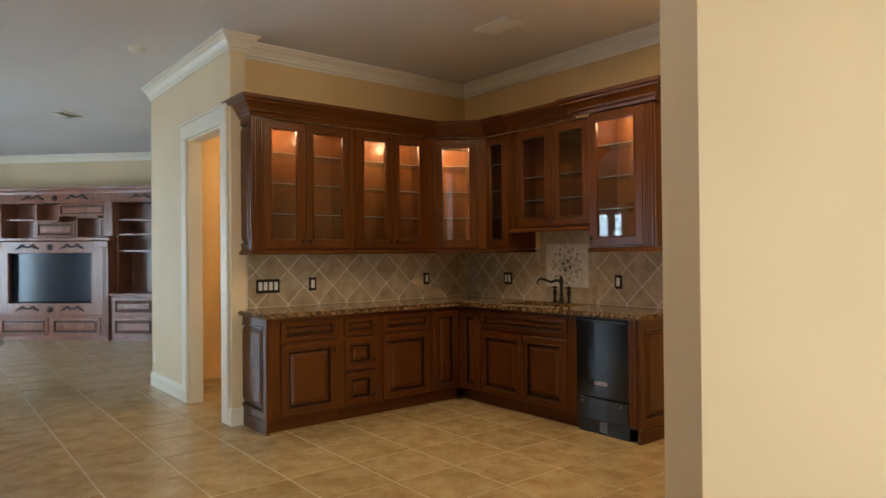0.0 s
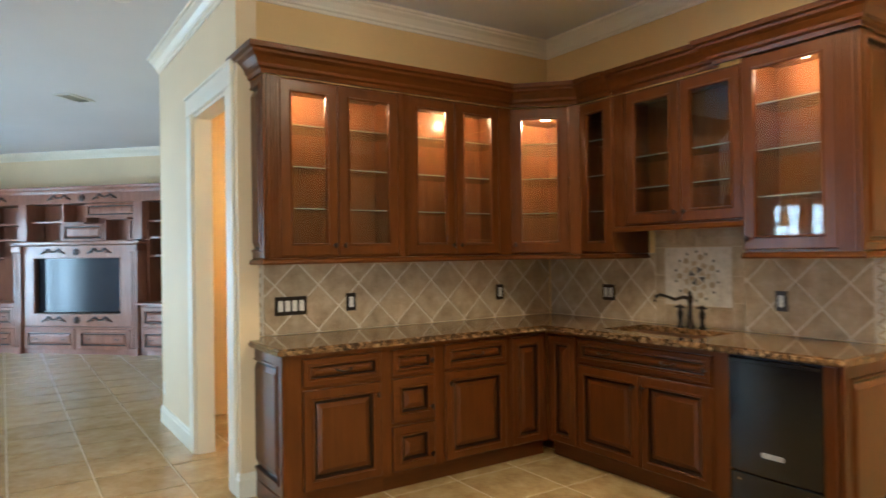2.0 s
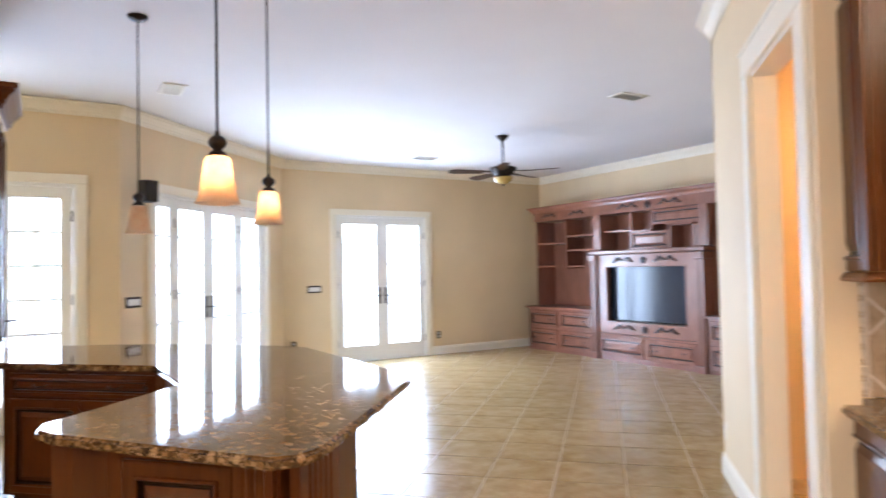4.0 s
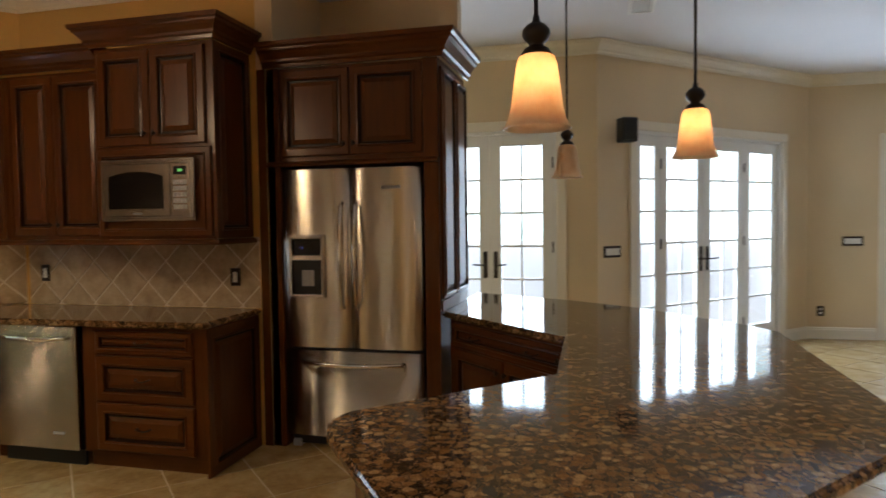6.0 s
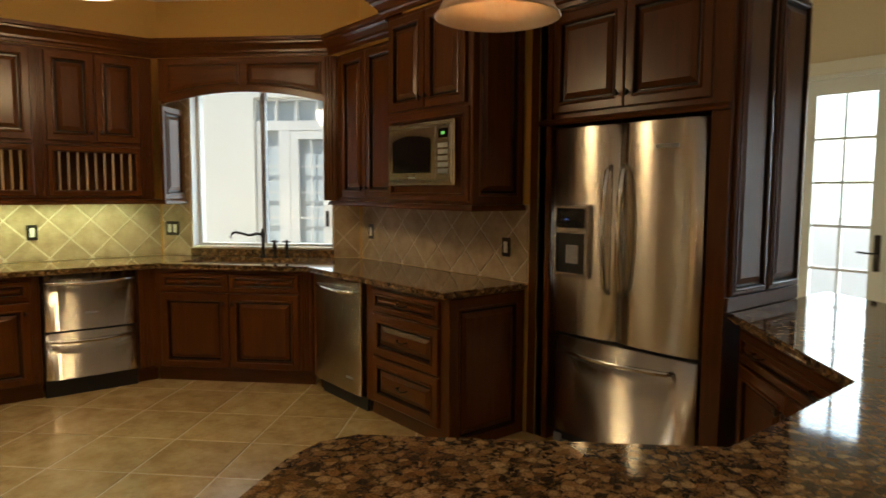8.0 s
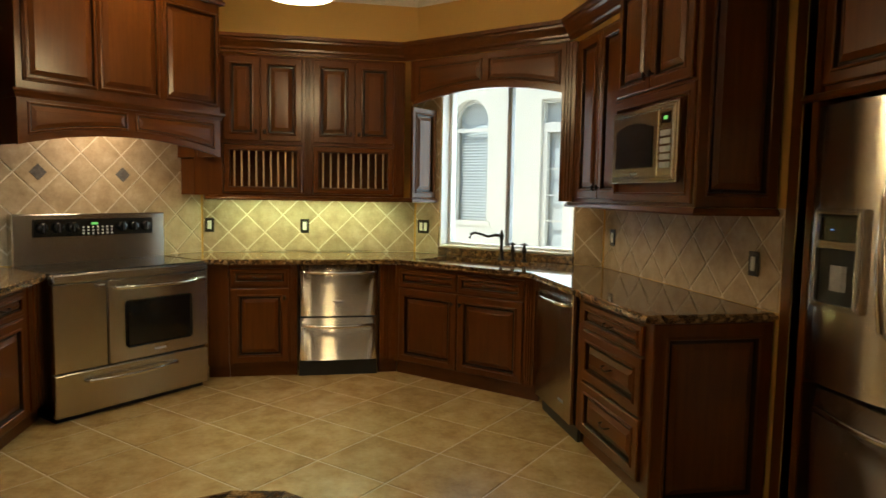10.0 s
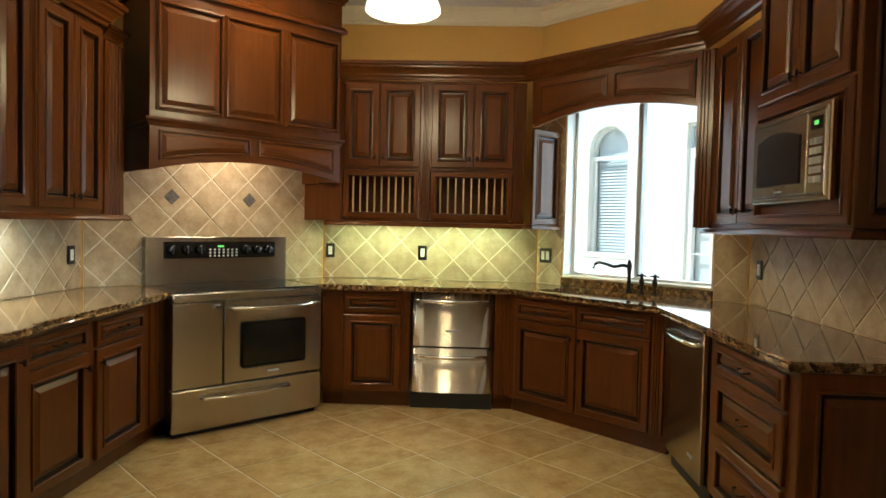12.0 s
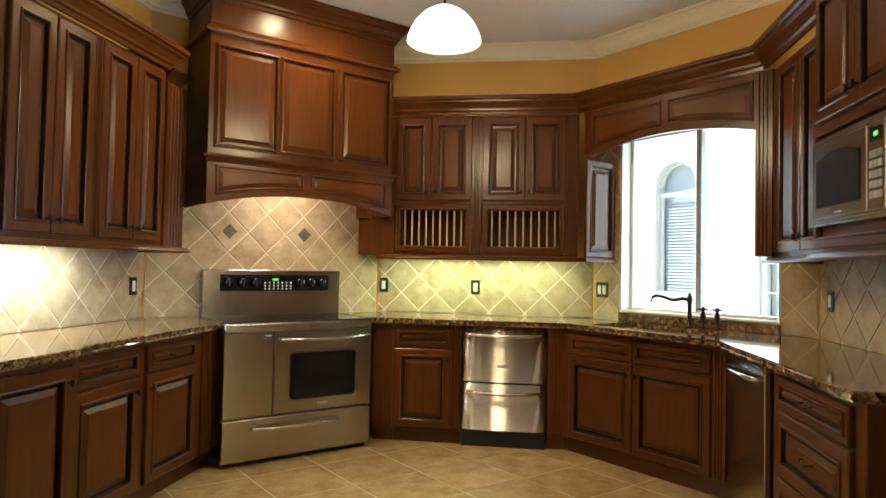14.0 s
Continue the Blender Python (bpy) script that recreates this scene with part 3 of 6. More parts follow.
def glazed_doors(name, F, x0, x1, leaves, rows, label, handles=(), top=2.31, fixed=()):
    """A glazed door set in a wall opening: frame and casing, leaves with muntins and panes."""
    th = thing(name, F, label, "door")
    th["kind"] = "structure"
    bm = B()
    for a, c in ((x0 - 0.09, x0), (x1, x1 + 0.09)):
        box(bm, a, c, -0.022, -0.001, 0, top, 0.004)
    box(bm, x0 - 0.09, x1 + 0.09, -0.025, -0.001, top, top + 0.09, 0.004)
    part("door_casing", bm, TRIM, th)
    bm = B()
    box(bm, x0, x0 + 0.03, 0, 0.12, 0, top)
    box(bm, x1 - 0.03, x1, 0, 0.12, 0, top)
    box(bm, x0 + 0.03, x1 - 0.03, 0, 0.12, top - 0.03, top)
    box(bm, x0 + 0.03, x1 - 0.03, 0, 0.12, 0, 0.025)
    part("door_frame", bm, DOOR_WHITE, th)
    for k, (a, c, cols, hand) in enumerate(leaves):
        st, z0, z1 = 0.105 if c - a > 0.45 else 0.07, 0.028, top - 0.033
        leaf = B()
        g0, g1, h0, h1 = a + st, c - st, 0.25, z1 - 0.11
        box(leaf, a, g0, 0.03, 0.075, z0, z1, 0.003)
        box(leaf, g1, c, 0.03, 0.075, z0, z1, 0.003)
        box(leaf, g0, g1, 0.03, 0.075, z0, h0)
        box(leaf, g0, g1, 0.03, 0.075, h1, z1)
        for j in range(1, rows):
            z = h0 + (h1 - h0) * j / rows
            box(leaf, g0, g1, 0.04, 0.065, z - 0.010, z + 0.010)
        for j in range(1, cols):
            x = g0 + (g1 - g0) * j / cols
            box(leaf, x - 0.010, x + 0.010, 0.041, 0.064, h0, h1)
        lf = part("leaf", leaf, DOOR_WHITE, th)
        pane = part("pane", box(B(), g0, g1, 0.050, 0.055, h0, h1), PANE, lf, "clear glass pane")
        pane.visible_shadow = False
        if hand:
            hx = a + 0.05 if hand == "l" else c - 0.05
            s = 1 if hand == "l" else -1
            hb = B()
            box(hb, hx - 0.02, hx + 0.02, 0.018, 0.030, 0.90, 1.16, 0.004)
            tube(hb, [(hx, 0.02, 1.03), (hx, -0.03, 1.03), (hx + s * 0.03, -0.035, 1.03), (hx + s * 0.11, -0.03, 1.035)], 0.008, 6)
            part("door_handle", hb, BRONZE, lf, "dark bronze lever handle")
        if hand:
            hb = B()
            for z in (0.3, 1.2, 2.0):
                hx = c - 0.006 if hand == "l" else a + 0.006
                tube(hb, [(hx, 0.02, z - 0.05), (hx, 0.02, z + 0.05)], 0.008, 6)
            part("hinge", hb, BRONZE, lf)
    return th


glazed_doors("door_1", ROOM_A, 1.98, 3.26, [(2.012, 2.619, 2, "r"), (2.621, 3.228, 2, "l")], 6, "cream double doors with six-row glazing, closed")
glazed_doors("door_2", ROOM_B, 0.50, 2.85, [(0.532, 0.87, 1, ""), (0.872, 1.54, 2, "r"), (1.542, 2.21, 2, "l"), (2.212, 2.818, 1, "")], 6, "cream glazed double doors between fixed side lights")
glazed_doors("door_3", ROOM_C, 6.86, 8.47, [(6.892, 7.664, 2, "r"), (7.666, 8.438, 2, "l")], 6, "cream glazed double doors of the family room")

# unseen doors, added to fill the opening of the back lamp
glazed_doors("door_4", wall_frame(-1.3, 0, 90), -2.2, -0.2, [(-2.168, -1.201, 2, "r"), (-1.199, -0.232, 2, "l")], 6, "unseen cream glazed double doors added to let light in")


# ---- cabinets ----
def base_unit(F, x0, x1, fronts, label="dark cherry base cabinet with raised panels", depth=0.588, group="base cabinets", name="base_cabinet", top=0.868, kick=True):
    """fronts: (kind, x0, x1, z0, z1, grip) in the wall's own x."""
    th = thing(name, F @ pose(x0, 0, 0), label, "cabinet", group)
    part("body", box(B(), 0, x1 - x0, -depth, -0.004, 0.10, top), CHERRY, th)
    if kick:
        part("toe_kick", box(B(), 0.0, x1 - x0, -depth + 0.05, -depth + 0.07, 0.0, 0.10), CHERRY_X, th, "recessed dark toe board")
    for kind, a, c, lo, hi, grip in fronts:
        if kind == "pilaster":
            part("pilaster", fluted(B(), a - x0, c - x0, lo, hi, -depth - 0.012, 0.012, 3), CHERRY, th)
        else:
            front(th, kind, a - x0, c - x0, lo, hi, -depth - 0.022, grip)
    return th


# wet bar, first run
bar_first = base_unit(BAR_L, -2.47, -1.86, [("drawer", -2.375, -1.90, 0.685, 0.835, ""), ("door", -2.375, -1.90, 0.12, 0.665, "rt")])
base_unit(BAR_L, -1.86, -1.49, [("drawer", -1.825, -1.53, 0.685, 0.835, "none"), ("drawer", -1.825, -1.53, 0.405, 0.665, "none"), ("drawer", -1.825, -1.53, 0.12, 0.385, "none")], "dark cherry base cabinet with three small drawers")
base_unit(BAR_L, -1.49, -0.59, [("drawer", -1.45, -0.97, 0.685, 0.835, ""), ("door", -1.45, -0.97, 0.12, 0.665, "lt"), ("door", -0.92, -0.64, 0.12, 0.835, "")])
# wet bar, sink run
base_unit(BAR_R, 0.59, 0.885, [("door", 0.64, 0.87, 0.12, 0.835, "")], "narrow dark cherry corner base cabinet")
bar_sink_base = base_unit(BAR_R, 0.885, 1.962, [("drawer", 0.90, 1.87, 0.685, 0.835, "none"), ("door", 0.90, 1.39, 0.12, 0.665, "rt"), ("door", 1.40, 1.87, 0.12, 0.665, "lt")], "dark cherry sink base cabinet with double doors")


def side_panel(th, F, x, y0, y1, z0, z1, toward=-1, rail=0.07, plinth=False):
    """A raised end panel on a cabinet's side at x, facing left (-1) or right (1) as one faces the wall."""
    m = F @ (pose(x, y1, 0, 0, 0, -90) if toward < 0 else pose(x, y0, 0, 0, 0, 90))
    m = th.matrix_basis.inverted() @ m
    ob = part("end_panel", raised_panel(B(), 0, y1 - y0, z0, z1, -0.02, 0.02, rail), CHERRY, th, "raised end panel")
    ob.matrix_basis = m
    if plinth:
        part("plinth", box(B(), 0, y1 - y0, -0.023, 0.0, 0.0, z0 - 0.002), CHERRY_X, th).matrix_basis = m


side_panel(bar_first, BAR_L, -2.472, -0.60, -0.02, 0.10, 0.866, -1, 0.07, True)
for a in (0.25, 0.72):
    pull(bar_sink_base.children[2], a, 0.76, -0.609)
bar_last = base_unit(BAR_R, 2.445, 2.51, [("pilaster", 2.45, 2.505, 0.12, 0.86, "")], "dark cherry end post of the bar base", 0.605, name="end_post", kick=False)
side_panel(bar_last, BAR_R, 2.512, -0.60, -0.02, 0.10, 0.866, 1, 0.07, True)

# kitchen bases
base_unit(K_DRAWER, 4.15, 4.648, [("drawer", 4.165, 4.585, 0.70, 0.835, ""), ("door", 4.165, 4.585, 0.12, 0.685, "rt"), ("pilaster", 4.59, 4.645, 0.12, 0.86, "")])
base_unit(K_DRAWER, 5.27, 5.415, [("pilaster", 5.275, 5.395, 0.12, 0.86, "")], "fluted dark cherry filler beside the dish drawers", name="filler")
base_unit(K_SINK, 0.24, 1.475, [("drawer", 0.305, 0.832, 0.70, 0.835, ""), ("drawer", 0.842, 1.375, 0.70, 0.835, ""), ("door", 0.305, 0.832, 0.12, 0.685, "rt"), ("door", 0.842, 1.375, 0.12, 0.685, "lt"), ("pilaster", 1.385, 1.465, 0.12, 0.86, "")], "dark cherry sink base cabinet with double doors", 0.588)
drawers = base_unit(K_MICRO, 0.66, 1.50, [("drawer", 0.765, 1.425, 0.705, 0.84, ""), ("drawer", 0.765, 1.425, 0.42, 0.69, ""), ("drawer", 0.765, 1.425, 0.12, 0.405, "")], "dark cherry base cabinet with three wide drawers")
side_panel(drawers, K_MICRO, 1.502, -0.60, -0.02, 0.0, 0.866, 1)
base_unit(K_DRAWER, 4.0, 4.148, [], "plain dark cherry filler beside the range", name="filler")
base_unit(K_LEFT, -0.645, -0.10, [("drawer", -0.615, -0.125, 0.70, 0.835, ""), ("door", -0.615, -0.125, 0.12, 0.685, "lt")])
base_unit(K_LEFT, -1.205, -0.645, [("drawer", -1.175, -0.69, 0.70, 0.835, ""), ("door", -1.175, -0.69, 0.12, 0.685, "rt")])
base_unit(K_LEFT, -1.74, -1.205, [("door", -1.71, -1.265, 0.12, 0.835, "rt")], "dark cherry base cabinet set forward", 0.655)
base_unit(K_LEFT, -0.10, 0.19, [("pilaster", -0.04, 0.18, 0.12, 0.86, "")], "fluted dark cherry filler beside the range", name="filler")


def worktop(name, outline, label, m=None, z=0.868, thick=0.038, hole=None):
    bm = B()
    prism(bm, outline, z, z + thick)
    edges = [e for e in bm.edges if abs(e.verts[0].co.z - e.verts[1].co.z) < 1e-5]
    bmesh.ops.bevel(bm, geom=edges, offset=0.011, segments=3, affect="EDGES")
    return solid(name, bm, GRANITE, label, "worktop", m=m)


BAR = pose(7.345, 1.655, 0, 0, 0, 135)  # x out along the first bar wall, y along the second


def with_hole(name, outline, hole, label, m, z=0.868, thick=0.038):
    """A worktop pierced by a sink cut-out: the outline and the hole share one top face."""
    ob = worktop(name, outline, label, m, z, thick)
    cut = new("cut", meshed("cut", prism(B(), hole, z - 0.1, z + thick + 0.1), GRANITE))
    cut.matrix_basis = m
    md = ob.modifiers.new("cut", "BOOLEAN")
    md.operation, md.object, md.solver = "DIFFERENCE", cut, "EXACT"
    bpy.context.view_layer.update()
    me = bpy.data.meshes.new_from_object(ob.evaluated_get(bpy.context.evaluated_depsgraph_get()))
    ob.modifiers.clear()
    ob.data = me
    bpy.data.objects.remove(cut)
    return ob


with_hole("bar_worktop", [(0.004, 0.004), (0.004, 2.565), (0.645, 2.565), (0.645, 0.645), (2.53, 0.645), (2.53, 0.13), (2.455, 0.13), (2.455, 0.004)],
          [(0.14, 1.05), (0.14, 1.72), (0.52, 1.72), (0.52, 1.05)], "polished brown granite worktop of the wet bar", BAR)
kd = [world_xy(K_RANGE, 1.40, -0.004), world_xy(K_RANGE, 1.808, -0.004), world_xy(K_DRAWER, 5.63, -0.004), world_xy(K_MICRO, -0.334, -0.004), world_xy(K_MICRO, 1.526, -0.004), world_xy(K_MICRO, 1.526, -0.645),
      world_xy(K_MICRO, -0.035, -0.645), world_xy(K_DRAWER, 5.40, -0.645), world_xy(K_DRAWER, 4.01, -0.645), world_xy(K_RANGE, 1.40, -0.50)]
sk = [world_xy(K_SINK, a, b) for a, b in ((0.42, -0.14), (1.26, -0.14), (1.26, -0.54), (0.42, -0.54))]
with_hole("kitchen_worktop", kd, sk, "polished brown granite worktop with the sink", Matrix())
worktop("side_worktop", [world_xy(K_LEFT, -1.75, -0.004), world_xy(K_LEFT, 0.258, -0.004), world_xy(K_RANGE, 0.325, -0.02), world_xy(K_RANGE, 0.325, -0.60), world_xy(K_LEFT, 0.19, -0.645), world_xy(K_LEFT, -1.20, -0.645),
                         world_xy(K_LEFT, -1.22, -0.715), world_xy(K_LEFT, -1.75, -0.715)], "polished brown granite side worktop")


def upper_box(th, w, depth, z0, z1, mat=CHERRY):
    """An open carcass, seen through glass doors."""
    part("side", box(B(), 0, 0.02, -depth, -0.004, z0, z1), mat, th)
    part("side", box(B(), w - 0.02, w, -depth, -0.004, z0, z1), mat, th)
    part("top", box(B(), 0.02, w - 0.02, -depth, -0.004, z1 - 0.02, z1), mat, th)
    part("bottom", box(B(), 0.02, w - 0.02, -depth, -0.004, z0, z0 + 0.02), mat, th)
    part("back", box(B(), 0.02, w - 0.02, -0.02, -0.004, z0 + 0.02, z1 - 0.02), CABINET_IN, th, "reddish back board, paler than the cherry")


def glass_door(th, x0, x1, z0, z1, yf, grip, rail=0.075):
    d = part("door", open_frame(B(), x0, x1, z0, z1, yf, 0.02, rail), CHERRY, th)
    p = part("pane", box(B(), x0 + rail, x1 - rail, yf + 0.009, yf + 0.012, z0 + rail, z1 - rail), SEEDED, d, "seeded glass pane")
    p.visible_shadow = False
    if grip:
        knob(d, x1 - 0.03 if "r" in grip else x0 + 0.03, z0 + 0.06, yf)
    return d


def glass_unit(F, x0, x1, doors, z0, z1, depth, label, pucks=(), shelves=3, stiles=(), flutes=()):
    th = thing("glass_cabinet", F @ pose(x0, 0, 0), label, "cabinet", "glass-fronted wall cabinets")
    w = x1 - x0
    upper_box(th, w, depth - 0.022, z0, z1)
    for a, c, grip in doors:
        glass_door(th, a - x0, c - x0, z0 + 0.012, z1 - 0.012, -depth, grip)
    for a, c in stiles:
        part("stile", box(B(), a - x0, c - x0, -depth + 0.002, -depth + 0.022, z0 + 0.001, z1 - 0.001), CHERRY, th)
    for a, c in flutes:
        part("pilaster", fluted(B(), a - x0, c - x0, z0 + 0.001, z1 - 0.001, -depth + 0.002, 0.02, 3), CHERRY, th)
    for k in range(1, shelves + 1):
        z = z0 + (z1 - z0) * (0.04 + 0.235 * k)
        sf = part("shelf", box(B(), 0.022, w - 0.022, -depth + 0.054, -0.025, z, z + 0.008), SHELF_GLASS, th, "clear glass shelf")
        sf.visible_shadow = False
        part("edge", box(B(), 0.022, w - 0.022, -depth + 0.05, -depth + 0.053, z + 0.001, z + 0.007), EDGE_GLINT, sf, "pale strip for light caught on the shelf edge")
    for x in pucks:
        part("puck_light", lathe(B(), [(0.034, 0.0), (0.034, 0.012), (0.030, 0.013)], 16, (x - x0, -depth * 0.5, z1 - 0.0335)), PUCK, th, "glowing round cabinet lamp")
        lamp("cabinet_lamp", "POINT", F @ pose(x, -depth * 0.5, z1 - 0.07), 5.0 if x == -1.86 else 14.0, WARM, radius=0.03)
    return th


glass_first = glass_unit(BAR_L, -2.475, -1.59, [(-2.40, -2.04, "r"), (-2.035, -1.62, "l")], 1.385, 2.43, 0.36, "dark cherry wall cabinet with two seeded glass doors", (-2.22, -1.86), 3, ((-1.618, -1.59),), ((-2.475, -2.402),))
glass_unit(BAR_L, -1.59, -0.70, [(-1.55, -1.18, "r"), (-1.175, -0.805, "l")], 1.385, 2.43, 0.36, "dark cherry wall cabinet with lit glass shelves", (-1.37, -0.99), 3, ((-0.803, -0.70),), ((-1.59, -1.552),))
side_panel(glass_first, BAR_L, -2.477, -0.35, -0.02, 1.385, 2.43, -1, 0.05)
glass_unit(BAR_R, 0.66, 1.0, [(0.702, 0.995, "")], 1.385, 2.43, 0.36, "narrow dark cherry wall cabinet with a glass door", (), 3, ((0.66, 0.70),))
glass_unit(BAR_R, 1.002, 1.912, [(1.095, 1.502, "r"), (1.508, 1.908, "l")], 1.56, 2.43, 0.345, "dark cherry wall cabinet above the bar sink", (), 2, flutes=((1.004, 1.092),))
glass_last = glass_unit(BAR_R, 1.915, 2.50, [(1.92, 2.41, "l")], 1.385, 2.45, 0.37, "dark cherry wall cabinet with one lit glass door", (2.17,), 3, flutes=((2.413, 2.498),))
side_panel(glass_last, BAR_R, 2.502, -0.36, -0.01, 1.385, 2.45, 1, 0.05)

# diagonal corner cabinet
corner = thing("corner_cabinet", BAR, "dark cherry diagonal corner cabinet with a lit glass door", "cabinet", "glass-fronted wall cabinets")
for z in (1.385, 2.41):
    part("top" if z > 2 else "bottom", prism(B(), [(0.004, 0.004), (0.004, 0.69), (0.345, 0.69), (0.69, 0.345), (0.69, 0.004)], z, z + 0.02), CHERRY, corner)
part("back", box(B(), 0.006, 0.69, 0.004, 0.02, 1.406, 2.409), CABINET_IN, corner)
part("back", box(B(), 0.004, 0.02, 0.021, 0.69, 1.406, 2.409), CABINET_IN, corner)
for k in (1, 2, 3):
    z = 1.385 + 1.055 * (0.04 + 0.235 * k)
    part("shelf", prism(B(), [(0.022, 0.022), (0.022, 0.64), (0.33, 0.64), (0.64, 0.33), (0.64, 0.022)], z, z + 0.008), SHELF_GLASS, corner, "clear glass shelf").visible_shadow = False
    ed = part("shelf_edge", box(B(), -0.48, -0.02, 0.052, 0.055, z + 0.001, z + 0.007), EDGE_GLINT, corner, "pale strip for light caught on the shelf edge")
    ed.matrix_basis = pose(0.345, 0.705, 0, 0, 0, 135)
DIAG = pose(0.345, 0.705, 0, 0, 0, 135)
glass_door(corner, -0.495, -0.087, 1.397, 2.418, -0.012, "l", 0.082).matrix_basis = DIAG
part("stile", box(B(), -0.085, -0.003, -0.012, 0.008, 1.386, 2.429), CHERRY, corner).matrix_basis = DIAG
part("puck_light", lathe(B(), [(0.034, 0.0), (0.034, 0.012), (0.030, 0.013)], 16, (0.30, 0.30, 2.3965)), PUCK, corner, "glowing round cabinet lamp")
lamp("cabinet_lamp", "POINT", BAR @ pose(0.30, 0.30, 2.37), 34.0, WARM, radius=0.03)

# cornices and light rails over the wall cabinets; the room is to the right of the way
def cornice(name, F, pts, z, label="dark cherry stepped cornice", grow=1.25):
    solid(name, sweep(B(), pts, moved(CORNICE, z, grow)), CHERRY_X, label, "cornice", m=F)


def light_rail(F, pts, z):
    solid("light_rail", sweep(B(), pts, moved(RAIL, z)), CHERRY_X, "dark cherry light rail under the wall cabinets", "moulding", m=F)


bl, br = (lambda x, d: (-x, d)), (lambda x, d: (d, x))
cornice("bar_cornice", BAR, [bl(-2.497, 0.02), bl(-2.497, 0.36), bl(-0.70, 0.36), br(0.70, 0.36), br(0.997, 0.36)], 2.431)
cornice("bar_cornice", BAR, [br(1.003, 0.345), br(1.775, 0.345)], 2.431)
cornice("bar_cornice", BAR, [br(1.78, 0.345), br(1.78, 0.375), br(2.522, 0.375), br(2.522, 0.01)], 2.441, grow=1.2)
light_rail(BAR, [bl(-2.497, 0.02), bl(-2.497, 0.355), bl(-0.70, 0.355), br(0.70, 0.355), br(0.998, 0.355), br(0.998, 0.02)], 1.350)
light_rail(BAR, [br(1.002, 0.34), br(1.912, 0.34)], 1.525)
light_rail(BAR, [br(1.916, 0.365), br(2.522, 0.365), br(2.522, 0.01)], 1.350)


def wall_unit(F, x0, x1, fronts, z0, z1, depth, label, name="wall_cabinet"):
    th = thing(name, F @ pose(x0, 0, 0), label, "cabinet", "kitchen wall cabinets")
    part("body", box(B(), 0, x1 - x0, -depth + 0.022, -0.004, z0, z1), CHERRY, th)
    for kind, a, c, lo, hi, grip in fronts:
        if kind == "pilaster":
            part("pilaster", fluted(B(), a - x0, c - x0, lo, hi, -depth + 0.004, 0.018, 4), CHERRY, th)
        else:
            front(th, kind, a - x0, c - x0, lo, hi, -depth, grip)
    return th


# kitchen wall cabinets
wall_unit(K_LEFT, -1.36, -0.73, [("door", -1.31, -1.036, 1.40, 2.43, "rb"), ("door", -1.03, -0.76, 1.40, 2.43, "lb")], 1.375, 2.45, 0.36, "tall dark cherry wall cabinet with two panelled doors")
wall_unit(K_LEFT, -0.73, -0.12, [("pilaster", -0.756, -0.706, 1.40, 2.43, ""), ("door", -0.70, -0.41, 1.40, 2.43, "rb"), ("door", -0.405, -0.13, 1.40, 2.43, "lb")], 1.375, 2.45, 0.36, "tall dark cherry wall cabinet beside the hood")
wall_unit(K_LEFT, -0.12, 0.15, [("pilaster", -0.08, 0.135, 1.376, 2.39, "")], 1.375, 2.398, 0.345, "fluted dark cherry filler beside the hood", "filler")
plate = wall_unit(K_DRAWER, 3.88, 5.484, [("door", 4.092, 4.362, 1.795, 2.43, "rb"), ("door", 4.367, 4.68, 1.795, 2.43, "lb"), ("pilaster", 4.69, 4.756, 1.40, 2.43, ""), ("door", 4.765, 5.083, 1.795, 2.43, "rb"),
                                     ("door", 5.088, 5.39, 1.795, 2.43, "lb"), ("pilaster", 5.397, 5.482, 1.40, 2.43, "")], 1.77, 2.45, 0.36, "dark cherry wall cabinet with plate racks below")
X0 = 3.88
part("side", box(B(), 0, 0.20, -0.338, -0.004, 1.375, 1.769), CHERRY, plate)
part("side", box(B(), 1.51, 1.604, -0.338, -0.004, 1.375, 1.769), CHERRY, plate)
part("divider", box(B(), 0.80, 0.88, -0.338, -0.004, 1.395, 1.769), CHERRY, plate)
part("bottom", box(B(), 0.20, 1.51, -0.338, -0.004, 1.375, 1.394), CHERRY, plate)
part("back", box(B(), 0.20, 1.51, -0.02, -0.004, 1.395, 1.769), CHERRY, plate)
for a, c in ((4.092, 4.68), (4.765, 5.39)):
    fr = part("rack_frame", open_frame(B(), a - X0, c - X0, 1.40, 1.765, -0.36, 0.02, 0.045), CHERRY_X, plate)
    n = 9
    for k in range(n):
        x = a - X0 + 0.075 + (c - a - 0.15) * k / (n - 1)
        part("peg", tube(B(), [(x, -0.335, 1.42), (x, -0.335, 1.75)], 0.0075, 6), PEG, fr, "pale turned wooden peg")
side_panel(plate, K_SINK, 0.205, -0.35, -0.02, 1.375, 2.10, 1, 0.05)


def arch_bottom(x0, x1, z_end, z_mid, n=14):
    """Points of a shallow arch from x0 to x1."""
    return [(x0 + (x1 - x0) * k / n, z_end + (z_mid - z_end) * (1 - (2 * k / n - 1) ** 2)) for k in range(n + 1)]


